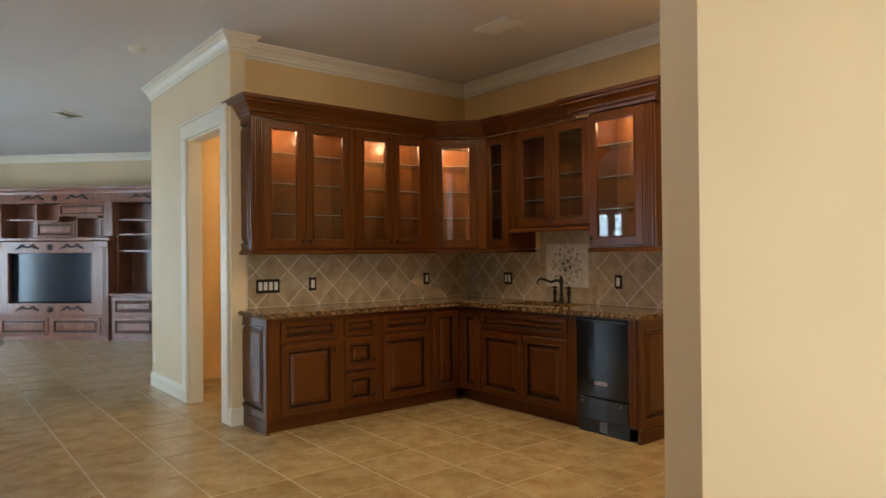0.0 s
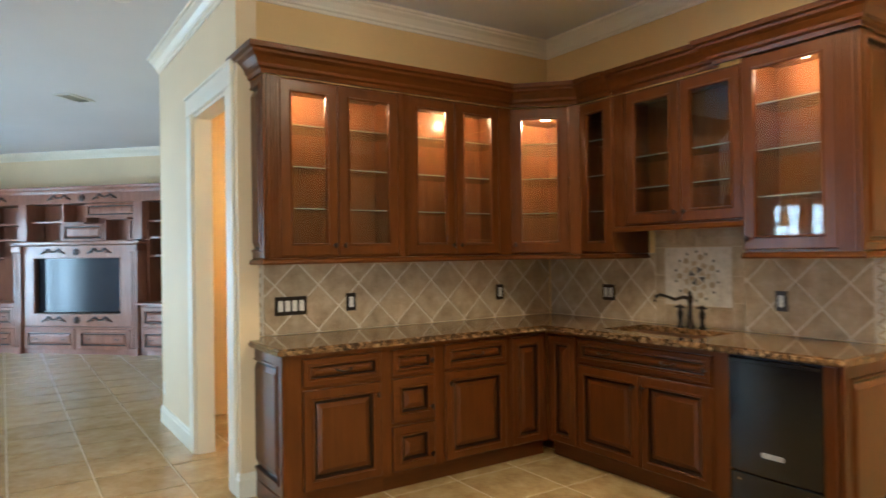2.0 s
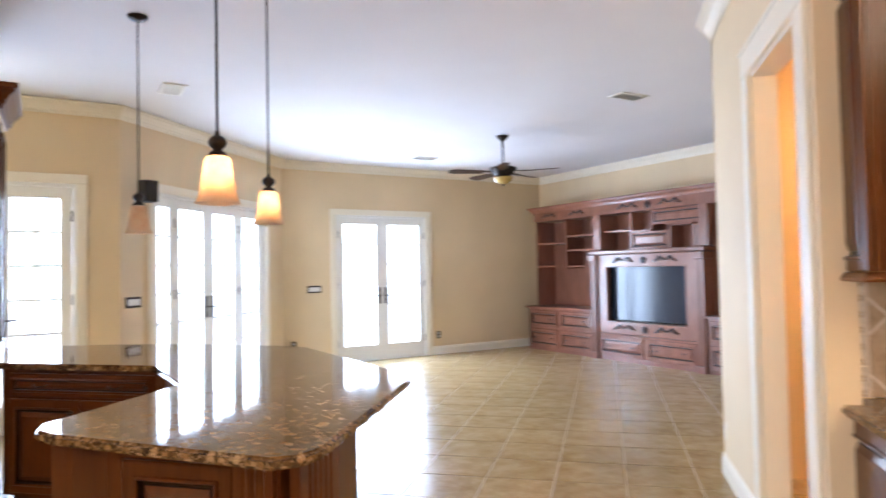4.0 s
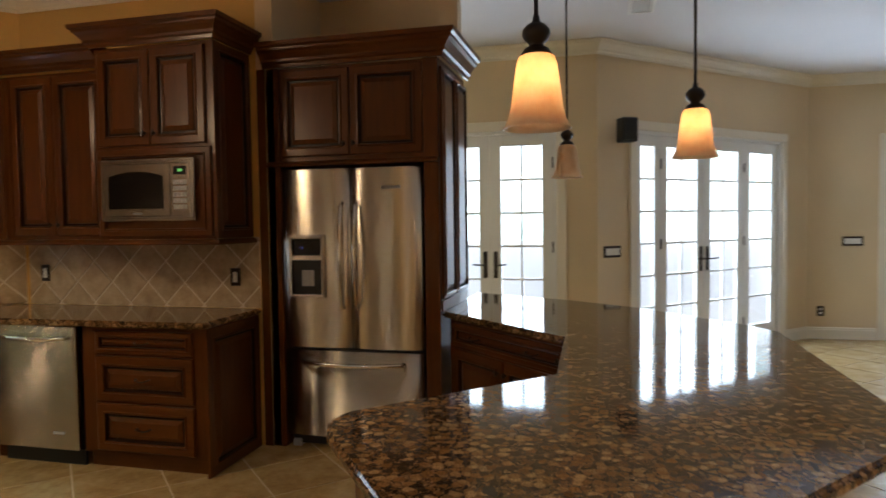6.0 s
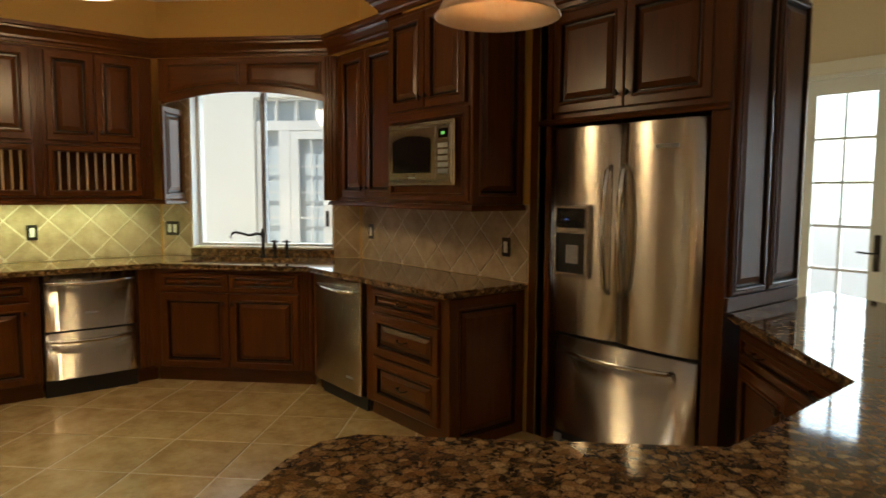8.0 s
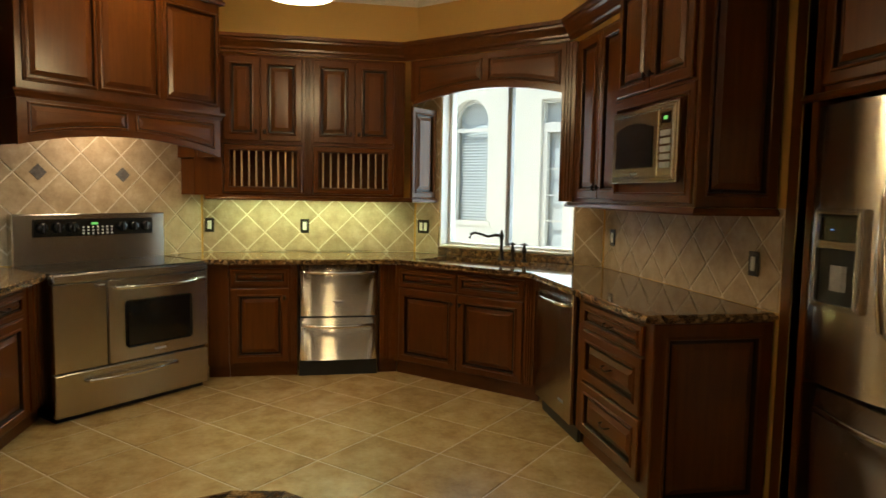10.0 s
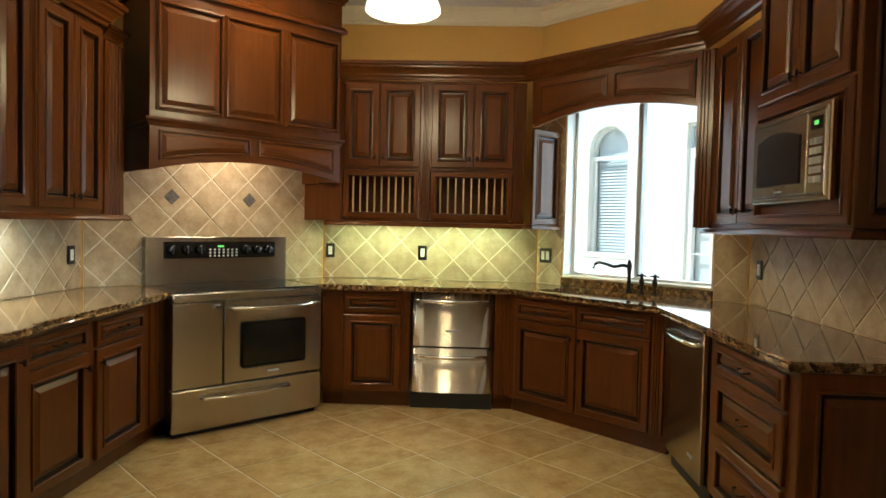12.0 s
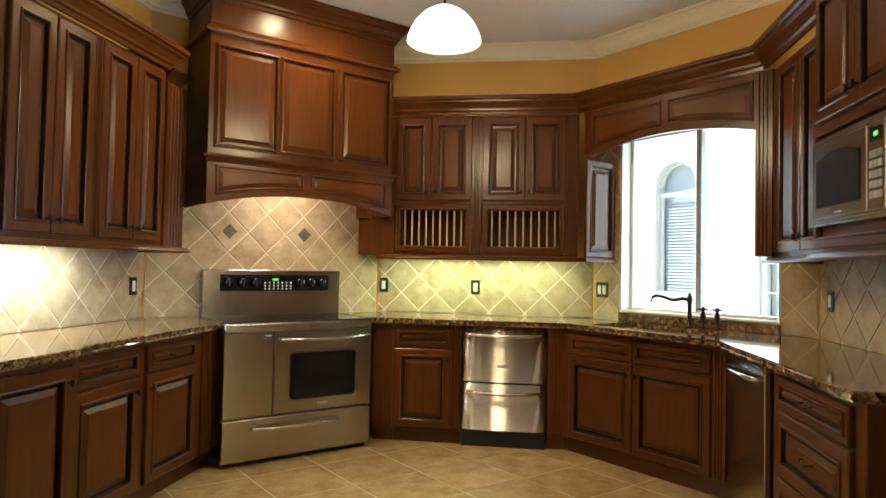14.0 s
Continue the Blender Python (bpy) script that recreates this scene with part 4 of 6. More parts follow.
def arched_panel(bm, x0, x1, ztop, low, yf, rail=0.035):
    """A raised field whose lower edge follows the function low(x)."""
    n = 8
    def loop(i, y):
        xs = [x0 + i + (x1 - x0 - 2 * i) * k / n for k in range(n + 1)]
        return [(x, y, low(x) + i) for x in xs] + [(x1 - i, y, ztop - i), (x0 + i, y, ztop - i)]
    rows = outline_rings(bm, [loop(0, yf + 0.002), loop(0.002, yf - 0.006), loop(0.010, yf - 0.008), loop(0.016, yf - 0.001), loop(0.022, yf - 0.001), loop(0.042, yf - 0.006), loop(0.046, yf - 0.007)], True, (3,))
    bm.faces.new(rows[0][::-1])
    return bm


val = thing("window_valance", K_SINK, "dark cherry arched valance over the sink window", "valance")
lowv = lambda x: 2.105 + 0.088 * (1 - ((x - 0.88) / 0.66) ** 2)
for a, c in ((0.207, 0.262), (1.50, 1.60)):
    part("pilaster", fluted(B(), a, c, lowv(0.3) + 0.006 if a < 1 else 1.376, 2.449, -0.362, 0.006 if a < 1 else 0.10, 3), CHERRY, val)
part("board", upright(B(), [(x, lowv(x)) for x in [0.22 + 1.32 * k / 16 for k in range(17)]] + [(1.54, 2.45), (0.22, 2.45)], -0.355, -0.33), CHERRY_X, val)
part("raised_field", arched_panel(B(), 0.27, 0.855, 2.41, lambda x: lowv(x) + 0.05, -0.356), CHERRY_X, val)
part("raised_field", arched_panel(B(), 0.905, 1.485, 2.41, lambda x: lowv(x) + 0.05, -0.356), CHERRY_X, val)

# microwave side
wall_unit(K_MICRO, -0.24, 0.65, [("pilaster", -0.20, -0.10, 1.40, 2.43, ""), ("door", -0.09, 0.245, 1.40, 2.43, "rb"), ("door", 0.25, 0.64, 1.40, 2.43, "lb")], 1.375, 2.45, 0.33, "dark cherry wall cabinet with two panelled doors")
mc = wall_unit(K_MICRO, 0.655, 1.475, [("door", 0.685, 1.055, 1.945, 2.52, "rb"), ("door", 1.06, 1.43, 1.945, 2.52, "lb")], 1.375, 2.545, 0.43, "dark cherry cabinet with a built-in microwave below the doors")
part("surround", open_frame(B(), 0.012, 0.808, 1.39, 1.925, -0.429, 0.02, 0.05), CHERRY_X, mc)
side_panel(mc, K_MICRO, 1.477, -0.425, -0.02, 1.375, 2.545, 1, 0.06)
k1 = lambda F, x, d: world_xy(F, x, -d)
pts = [k1(K_LEFT, -1.36, 0.02), k1(K_LEFT, -1.36, 0.36), k1(K_LEFT, -0.12, 0.36), k1(K_LEFT, -0.12, 0.02)]
cornice("kitchen_cornice", Matrix(), pts, 2.451, grow=1.1)
cornice("kitchen_cornice", Matrix(), [k1(K_LEFT, -0.02, 0.275), k1(K_LEFT, 0.14, 0.275), k1(K_LEFT, 0.14, 0.02)], 2.400, grow=0.8)
cornice("kitchen_cornice", Matrix(), [k1(K_DRAWER, 4.0, 0.36), k1(K_DRAWER, 5.481, 0.36), k1(K_MICRO, -0.185, 0.36), k1(K_MICRO, 0.652, 0.36)], 2.451, grow=1.1)
cornice("kitchen_cornice", Matrix(), [k1(K_MICRO, 0.655, 0.30), k1(K_MICRO, 0.655, 0.435), k1(K_MICRO, 1.497, 0.435), k1(K_MICRO, 1.497, 0.02)], 2.546, grow=1.1)
light_rail(Matrix(), [k1(K_LEFT, -1.36, 0.355), k1(K_LEFT, 0.15, 0.355), k1(K_LEFT, 0.15, 0.02)], 1.340)
light_rail(Matrix(), [k1(K_DRAWER, 3.95, 0.355), k1(K_DRAWER, 5.478, 0.355), k1(K_SINK, 0.228, 0.355), k1(K_SINK, 0.228, 0.03)], 1.340)
light_rail(Matrix(), [k1(K_MICRO, -0.245, 0.02), k1(K_MICRO, -0.245, 0.325), k1(K_MICRO, 0.655, 0.325), k1(K_MICRO, 0.655, 0.425), k1(K_MICRO, 1.497, 0.425), k1(K_MICRO, 1.497, 0.02)], 1.340)


# ---- refrigerator in its enclosure ----
enc = thing("fridge_enclosure", K_MICRO, "dark cherry tall enclosure round the refrigerator", "cabinet")
part("side", box(B(), 1.595, 1.685, 0.0, 0.735, 0, 2.45, 0.002), CHERRY, enc)
part("stile", box(B(), 1.535, 1.594, -0.006, 0.0, 0, 2.45), CHERRY, enc)
part("side", box(B(), 2.645, 2.74, 0.0, 0.735, 0, 2.45, 0.002), CHERRY, enc)
part("body", box(B(), 1.687, 2.643, 0.022, 0.735, 1.85, 2.45), CHERRY, enc)
part("rail", sweep(B(), [(1.60, 0.0), (2.735, 0.0)], moved(RAIL, 1.822)), CHERRY_X, enc)
front(enc, "door", 1.69, 2.162, 1.885, 2.43, 0.0, "rb")
front(enc, "door", 2.168, 2.64, 1.885, 2.43, 0.0, "lb")
for a, c in ((0.03, 0.36), (0.39, 0.72)):
    ob = part("tall_panel", raised_panel(B(), a, c, 0.98, 2.40, 0.0, 0.02, 0.03), CHERRY, enc)
    ob.matrix_basis = pose(2.742, 0, 0, 0, 0, 90) @ pose(0, -0.018, 0)
part("skirting", box(B(), 2.742, 2.756, 0.005, 0.73, 0.91, 0.975), CHERRY_X, enc)
cornice("fridge_cornice", K_MICRO, [(1.58, 0.0), (2.76, 0.0), (2.76, 0.735)], 2.451)

fridge = thing("refrigerator", K_MICRO @ pose(1.70, 0.055, 0), "stainless french-door refrigerator with bottom freezer", "refrigerator")
part("cabinet", box(B(), 0.005, 0.92, 0.0, 0.62, 0.05, 1.79), BLACK_SOFT, fridge, "dark grey fridge carcass")
part("grille", box(B(), 0.02, 0.905, -0.02, 0.0, 0.02, 0.085, 0.004), BLACK_SOFT, fridge)
for k, a in enumerate((0.05, 0.85)):
    part("foot", box(B(), a - 0.03, a + 0.03, -0.03, 0.06, 0.0, 0.05, 0.006), GREY_LOGO, fridge)


def bowed(bm, x0, x1, z0, z1, y, bow, n=8):
    """A door skin that bows gently outwards across its width."""
    pts = [(x0 + (x1 - x0) * k / n, y - bow * (1 - (2 * k / n - 1) ** 2)) for k in range(n + 1)]
    prism(bm, pts + [(x1, y + 0.055), (x0, y + 0.055)], z0, z1)
    edges = [e for e in bm.edges if abs(e.verts[0].co.z - e.verts[1].co.z) < 1e-5 and e.verts[0].co.y < y + 0.01]
    bmesh.ops.bevel(bm, geom=edges, offset=0.004, segments=2, affect="EDGES")
    return bm


dl = part("door", bowed(B(), 0.0, 0.459, 0.665, 1.80, -0.058, 0.018), STEEL, fridge, "brushed steel door", True)
dr = part("door", bowed(B(), 0.464, 0.925, 0.665, 1.80, -0.058, 0.018), STEEL, fridge, "brushed steel door", True)
fz = part("freezer_drawer", bowed(B(), 0.0, 0.925, 0.09, 0.645, -0.058, 0.018), STEEL, fridge, "brushed steel freezer drawer", True)
for ob, x in ((dl, 0.415), (dr, 0.51)):
    part("handle", tube(B(), [(x, -0.065, 0.92), (x, -0.105, 0.95), (x, -0.125, 1.10), (x, -0.132, 1.25), (x, -0.125, 1.42), (x, -0.105, 1.56), (x, -0.065, 1.585)], 0.013, 8), CHROME, ob, "curved steel handle", True)
part("handle", tube(B(), [(0.12, -0.07, 0.575), (0.14, -0.11, 0.575), (0.30, -0.130, 0.568), (0.46, -0.136, 0.565), (0.62, -0.130, 0.568), (0.79, -0.11, 0.575), (0.81, -0.07, 0.575)], 0.014, 8), CHROME, fz, "curved steel handle", True)
disp = part("dispenser", open_frame(B(), 0.055, 0.30, 0.985, 1.385, -0.088, 0.03, 0.025), STEEL_X, dl, "steel-framed water dispenser")
disp.matrix_basis = pose(0, -0.011, 0)
part("panel", box(B(), 0.08, 0.275, -0.076, -0.064, 1.255, 1.36), BLACK, disp, "black control panel")
part("bar", box(B(), 0.078, 0.277, -0.084, -0.064, 1.225, 1.254), STEEL_X, disp)
part("recess", box(B(), 0.08, 0.275, -0.071, -0.064, 1.01, 1.224), BLACK_SOFT, disp, "dark dispenser recess")
part("paddle", prism(B(), [(0.135, -0.072), (0.15, -0.083), (0.205, -0.083), (0.22, -0.072)], 1.06, 1.16), GREY_LOGO, disp)
part("led", lathe(B(), [(0.004, 0), (0.004, 0.002)], 8, (0.14, -0.0775, 1.30)), BLUE_LED, disp, "small blue lamp")
part("badge", box(B(), 0.68, 0.80, -0.0785, -0.068, 1.665, 1.683), GREY_LOGO, dr)

# ---- microwave ----
mw = thing("microwave", K_MICRO @ pose(0.70, -0.432, 1.485), "stainless built-in microwave with a dark window", "microwave")
part("trim", open_frame(B(), 0, 0.66, 0, 0.375, -0.012, 0.02, 0.03), STEEL_X, mw)
dd = part("door", box(B(), 0.03, 0.50, -0.02, 0.006, 0.03, 0.345, 0.004), STEEL_X, mw)
n = 10
top = [(0.07 + 0.38 * k / n, 0.27 + 0.03 * (1 - (2 * k / n - 1) ** 2)) for k in range(n, -1, -1)]
part("window", upright(B(), [(0.07, 0.075), (0.45, 0.075)] + top, -0.025, -0.018), BLACK, dd, "dark arched window")
ct = part("control_panel", box(B(), 0.502, 0.63, -0.018, 0.006, 0.03, 0.345, 0.003), STEEL_X, mw)
part("display", box(B(), 0.525, 0.61, -0.020, -0.017, 0.275, 0.325), BLACK, ct, "small dark display")
part("digits", box(B(), 0.555, 0.585, -0.022, -0.0195, 0.292, 0.308), GREEN_LED, ct, "green digits")
for r in range(5):
    for c in range(3):
        part("button", box(B(), 0.523 + c * 0.031, 0.548 + c * 0.031, -0.021, -0.017, 0.07 + r * 0.037, 0.095 + r * 0.037), GREY_LOGO, ct)
part("badge", box(B(), 0.24, 0.30, -0.0225, -0.019, 0.042, 0.050), GREY_LOGO, dd)


# ---- dishwashers ----
def bar_handle(parent, x0, x1, z, y, bow=0.03, r=0.011):
    m = (x0 + x1) / 2
    pts = [(x0, y, z), (x0 + 0.012, y - 0.03, z), ((x0 + m) / 2, y - 0.03 - bow * 0.7, z - 0.004), (m, y - 0.03 - bow, z - 0.006), ((x1 + m) / 2, y - 0.03 - bow * 0.7, z - 0.004), (x1 - 0.012, y - 0.03, z), (x1, y, z)]
    return part("handle", tube(B(), pts, r, 8), CHROME, parent, "curved steel bar handle", True)


dish = thing("dish_drawers", K_DRAWER @ pose(4.656, 0, 0), "stainless double-drawer dishwasher under the worktop", "dishwasher")
part("body", box(B(), 0.004, 0.602, -0.585, -0.01, 0.10, 0.862), BLACK_SOFT, dish)
part("kick_plate", box(B(), 0.004, 0.602, -0.575, -0.555, 0.0, 0.10), BLACK_SOFT, dish)
for z0, z1 in ((0.125, 0.455), (0.468, 0.862)):
    d = part("drawer_front", bowed(B(), 0.002, 0.604, z0, z1, -0.606, 0.014, 12), STEEL, dish, "brushed steel drawer front", True)
    bar_handle(d, 0.03, 0.575, z1 - 0.055, -0.612, 0.034, 0.014)
part("badge", box(B(), 0.26, 0.34, -0.623, -0.618, 0.575, 0.59), GREY_LOGO, d)

dw = thing("dishwasher", K_MICRO @ pose(0.035, 0, 0), "stainless dishwasher under the granite worktop", "dishwasher")
part("body", box(B(), 0.004, 0.60, -0.585, -0.01, 0.10, 0.862), BLACK_SOFT, dw)
part("kick_plate", box(B(), 0.004, 0.60, -0.565, -0.545, 0.0, 0.10), BLACK_SOFT, dw)
d = part("door", box(B(), 0.002, 0.602, -0.62, -0.586, 0.105, 0.862, 0.005), STEEL_FLAT, dw, "brushed steel door")
bar_handle(d, 0.06, 0.545, 0.79, -0.618, 0.028, 0.013)
part("badge", box(B(), 0.42, 0.50, -0.6225, -0.619, 0.20, 0.215), GREY_LOGO, d)
base_unit(K_MICRO, -0.05, 0.033, [], "plain dark cherry filler beside the dishwasher", name="filler")

ice = thing("ice_maker", BAR_R @ pose(1.966, 0, 0), "black built-in ice maker with two panels", "ice maker")
part("body", box(B(), 0.004, 0.471, -0.56, -0.01, 0.03, 0.862), BLACK_SOFT, ice)
part("kick_plate", box(B(), 0.01, 0.465, -0.585, -0.561, 0.0, 0.10), BLACK_SOFT, ice)
d = part("door", bowed(B(), 0.004, 0.471, 0.275, 0.855, -0.60, 0.006), BLACK, ice, "glossy black door")
e = part("lower_panel", box(B(), 0.004, 0.471, -0.605, -0.561, 0.105, 0.268, 0.004), BLACK, ice)
part("handle_lip", box(B(), 0.01, 0.465, -0.618, -0.604, 0.825, 0.852, 0.005), BLACK, d)
part("badge", box(B(), 0.18, 0.29, -0.612, -0.605, 0.37, 0.393), GREY_LOGO, d)
for x in (0.06, 0.41):
    part("screw", lathe(B(), [(0.007, 0), (0.006, 0.004)], 8), CHROME, e).matrix_basis = pose(x, -0.605, 0.235, 90, 0, 0)
for r in range(5):
    part("vent_slot", box(B(), 0.205, 0.27, -0.589, -0.584, 0.02 + r * 0.016, 0.028 + r * 0.016), GREY_LOGO, ice)

# ---- range and hood ----
rg = thing("range", K_RANGE @ pose(0.335, 0, 0), "wide stainless range with a glass hob and two ovens", "range")
W = 1.055
part("body", box(B(), 0.003, W - 0.003, -0.60, -0.06, 0.06, 0.885), STEEL_FLAT, rg)
part("plinth", box(B(), 0.02, W - 0.02, -0.60, -0.10, 0.0, 0.06), BLACK_SOFT, rg)
part("hob", box(B(), 0.012, W - 0.012, -0.63, -0.10, 0.894, 0.908, 0.003), COOKTOP, rg, "black glass hob")
part("front_rail", box(B(), 0.0, W, -0.655, -0.60, 0.845, 0.9, 0.01), STEEL_X, rg)
part("drawer", box(B(), 0.0, W, -0.645, -0.60, 0.035, 0.295, 0.006), STEEL_FLAT, rg, "brushed steel drawer")
bar_handle(rg.children[-1], 0.18, 0.80, 0.235, -0.643)
so = part("oven_door", box(B(), 0.0, 0.325, -0.645, -0.60, 0.305, 0.84, 0.006), STEEL_FLAT, rg, "narrow steel oven door")
part("handle", box(B(), 0.255, 0.305, -0.672, -0.644, 0.795, 0.825, 0.008), CHROME, so)
bo = part("oven_door", box(B(), 0.33, W, -0.645, -0.60, 0.305, 0.84, 0.006), STEEL_FLAT, rg, "steel oven door with a window")
part("window", box(B(), 0.445, 0.92, -0.650, -0.644, 0.39, 0.695, 0.015), BLACK, bo, "black glass oven window")
bar_handle(bo, 0.365, 1.02, 0.79, -0.643, 0.03, 0.013)
part("badge", box(B(), 0.64, 0.72, -0.6475, -0.644, 0.345, 0.357), GREY_LOGO, bo)
bg = part("backguard", box(B(), 0.03, W + 0.03, -0.085, -0.012, 0.89, 1.235, 0.006), STEEL_FLAT, rg, "tall steel backguard")
pn = part("control_panel", box(B(), 0.15, 0.985, -0.090, -0.084, 1.085, 1.20, 0.004), BLACK, bg, "black control panel")
part("display", box(B(), 0.53, 0.575, -0.0935, -0.0895, 1.16, 1.175), GREEN_LED, pn, "green digits")
for k, x in enumerate((0.205, 0.305, 0.40, 0.745, 0.835, 0.925)):
    kb = part("dial", lathe(B(), [(0.036, 0), (0.034, 0.016), (0.030, 0.03), (0.024, 0.032)], 18), BLACK, pn, "black dial", True)
    kb.matrix_basis = pose(x, -0.090, 1.145, 90, 0, 0)
    part("pointer", box(B(), -0.003, 0.003, -0.027, 0.027, 0.032, 0.036), BLACK_SOFT, kb)
for r in range(3):
    for c in range(7):
        part("button", lathe(B(), [(0.007, 0), (0.006, 0.003)], 8), WHITE_PLASTIC, pn).matrix_basis = pose(0.475 + c * 0.033, -0.0905, 1.10 + r * 0.022, 90, 0, 0)

hood = thing("range_hood", K_RANGE, "carved dark cherry range hood with an arched apron", "range hood")
HX0, HX1, HD = 0.245, 1.62, 0.50
part("body", box(B(), HX0, HX1, -HD, -0.004, 1.975, 3.0), CHERRY, hood)
for a, c in ((0.30, 0.71), (0.735, 1.135), (1.185, 1.60)):
    part("raised_field", raised_panel(B(), a - 0.02, c + 0.0, 2.02, 2.69, -HD - 0.012, 0.012, 0.02), CHERRY, hood)
part("moulding", sweep(B(), [(HX0, -0.02), (HX0, -HD), (HX1, -HD), (HX1, -0.02)], moved(RAIL, 2.755, 1.6)), CHERRY_X, hood)
part("cornice", sweep(B(), [(HX0, -0.02), (HX0, -HD), (HX1, -HD), (HX1, -0.02)], moved(CORNICE, 2.965, 1.1)), CHERRY_X, hood)
part("ledge", sweep(B(), [(HX0, -0.02), (HX0, -HD), (HX1, -HD), (HX1, -0.02)], [(0.0, 1.925), (0.008, 1.925), (0.014, 1.945), (0.028, 1.958), (0.030, 1.974), (0.0, 1.974)]), CHERRY_X, hood)
lowh = lambda x: 1.655 + 0.09 * (1 - ((x - 0.9325) / 0.6875) ** 2)
part("apron", upright(B(), [(x, lowh(x)) for x in [HX0 + (HX1 - HX0) * k / 16 for k in range(17)]] + [(HX1, 1.974), (HX0, 1.974)], -HD, -HD + 0.025), CHERRY_X, hood, "arched front apron")
for a, c in ((0.30, 0.905), (0.96, 1.57)):
    part("raised_field", arched_panel(B(), a, c, 1.905, lambda x: lowh(x) + 0.045, -HD - 0.001), CHERRY_X, hood)
for a, c in ((HX0, HX0 + 0.025), (HX1 - 0.025, HX1)):
    part("side", box(B(), a, c, -HD + 0.026, -0.004, 1.66, 1.974), CHERRY, hood)
liner = part("liner", box(B(), HX0 + 0.03, HX1 - 0.03, -HD + 0.03, -0.01, 1.955, 1.972), STEEL_X, hood, "steel hood liner")
part("lens", box(B(), 0.72, 1.14, -0.34, -0.24, 1.948, 1.954, 0.002), HOOD_LENS, liner, "glowing hood lamp lens")
lamp("hood_lamp", "AREA", K_RANGE @ pose(0.93, -0.29, 1.940), 9.0, (1.0, 0.74, 0.52), size=0.42, size_y=0.10)
wall_unit(K_RANGE, 1.622, 1.79, [("pilaster", 1.66, 1.76, 1.40, 2.42, "")], 1.375, 2.45, 0.20, "fluted dark cherry filler beside the hood", "filler")


# ---- sinks and taps ----
def basin(name, m, x0, x1, y0, y1, z, depth, mat, label, split=None):
    th = thing(name, m, label, "sink")
    parts_x = [(x0, x1)] if split is None else [(x0, split - 0.012), (split + 0.012, x1)]
    for a, c in parts_x:
        bm = B()
        loops = [[(a, y0, z), (c, y0, z), (c, y1, z), (a, y1, z)], [(a + 0.01, y0 + 0.01, z - depth + 0.02), (c - 0.01, y0 + 0.01, z - depth + 0.02), (c - 0.01, y1 - 0.01, z - depth + 0.02), (a + 0.01, y1 - 0.01, z - depth + 0.02)],
                 [(a + 0.04, y0 + 0.04, z - depth), (c - 0.04, y0 + 0.04, z - depth), (c - 0.04, y1 - 0.04, z - depth), (a + 0.04, y1 - 0.04, z - depth)]]
        outline_rings(bm, loops)
        outline_rings(bm, [loops[0], [(a - 0.012, y0 - 0.012, z), (c + 0.012, y0 - 0.012, z), (c + 0.012, y1 + 0.012, z), (a - 0.012, y1 + 0.012, z)], [(a - 0.012, y0 - 0.012, z - depth - 0.01), (c + 0.012, y0 - 0.012, z - depth - 0.01), (c + 0.012, y1 + 0.012, z - depth - 0.01), (a - 0.012, y1 + 0.012, z - depth - 0.01)]])
        ob = part("bowl", bm, mat, th)
        part("drain", lathe(B(), [(0.045, 0), (0.04, 0.004), (0.03, 0.002)], 16, ((a + c) / 2, (y0 + y1) / 2, z - depth)), CHROME, ob)
    return th


basin("kitchen_sink", K_SINK, 0.43, 1.25, -0.53, -0.15, 0.867, 0.18, STEEL_X, "stainless double-bowl sink under the window", 0.84)
basin("bar_sink", BAR_R, 1.06, 1.71, -0.51, -0.15, 0.867, 0.16, SINK_DARK, "dark undermounted bar sink")


def tap(name, m, label, sweepx=-0.21, sides=(0.10, 0.20)):
    """A column tap with a curved spout and turned side pieces."""
    th = thing(name, m, label, "tap")
    part("column", lathe(B(), [(0.028, 0), (0.028, 0.008), (0.018, 0.02), (0.014, 0.06), (0.017, 0.075), (0.013, 0.09), (0.013, 0.15), (0.018, 0.17), (0.021, 0.19), (0.015, 0.21), (0.010, 0.222), (0.006, 0.235)], 14), BRONZE, th, "", True)
    s = sweepx
    part("spout", tube(B(), [(0, 0, 0.185), (s * 0.2, -0.02, 0.195), (s * 0.45, -0.05, 0.18), (s * 0.68, -0.08, 0.20), (s * 0.88, -0.105, 0.21), (s, -0.118, 0.195), (s * 1.04, -0.122, 0.165)], [0.013, 0.012, 0.011, 0.010, 0.010, 0.011, 0.013], 8), BRONZE, th, "curved bronze spout", True)
    for k, x in enumerate(sides):
        sp = part("side_piece", lathe(B(), [(0.022, 0), (0.022, 0.006), (0.012, 0.02), (0.011, 0.05), (0.018, 0.075), (0.019, 0.095), (0.010, 0.115), (0.014, 0.125), (0.012, 0.14), (0.005, 0.146)], 12, (x, 0, 0)), BRONZE, th, "", True)
        part("lever", tube(B(), [(x - 0.035, -0.005, 0.128), (x, 0, 0.132), (x + 0.035, -0.005, 0.128)], 0.006, 6), BRONZE, sp)
    return th


tap("kitchen_tap", K_SINK @ pose(0.905, -0.085, 0.906), "oil-rubbed bronze kitchen tap with side sprayer")
tap("bar_tap", BAR_R @ pose(1.376, -0.085, 0.906), "oil-rubbed bronze bar tap with two side pieces", -0.17, (-0.075, 0.085))

# ---- kitchen window ----
win = thing("window_1", K_SINK, "white-framed two-light kitchen window", "window")
win["kind"] = "structure"
fr = B()
box(fr, 0.262, 0.30, 0.10, 0.17, 0.967, 2.318)
box(fr, 1.435, 1.473, 0.10, 0.17, 0.967, 2.318)
box(fr, 0.30, 1.435, 0.10, 0.17, 2.28, 2.318)
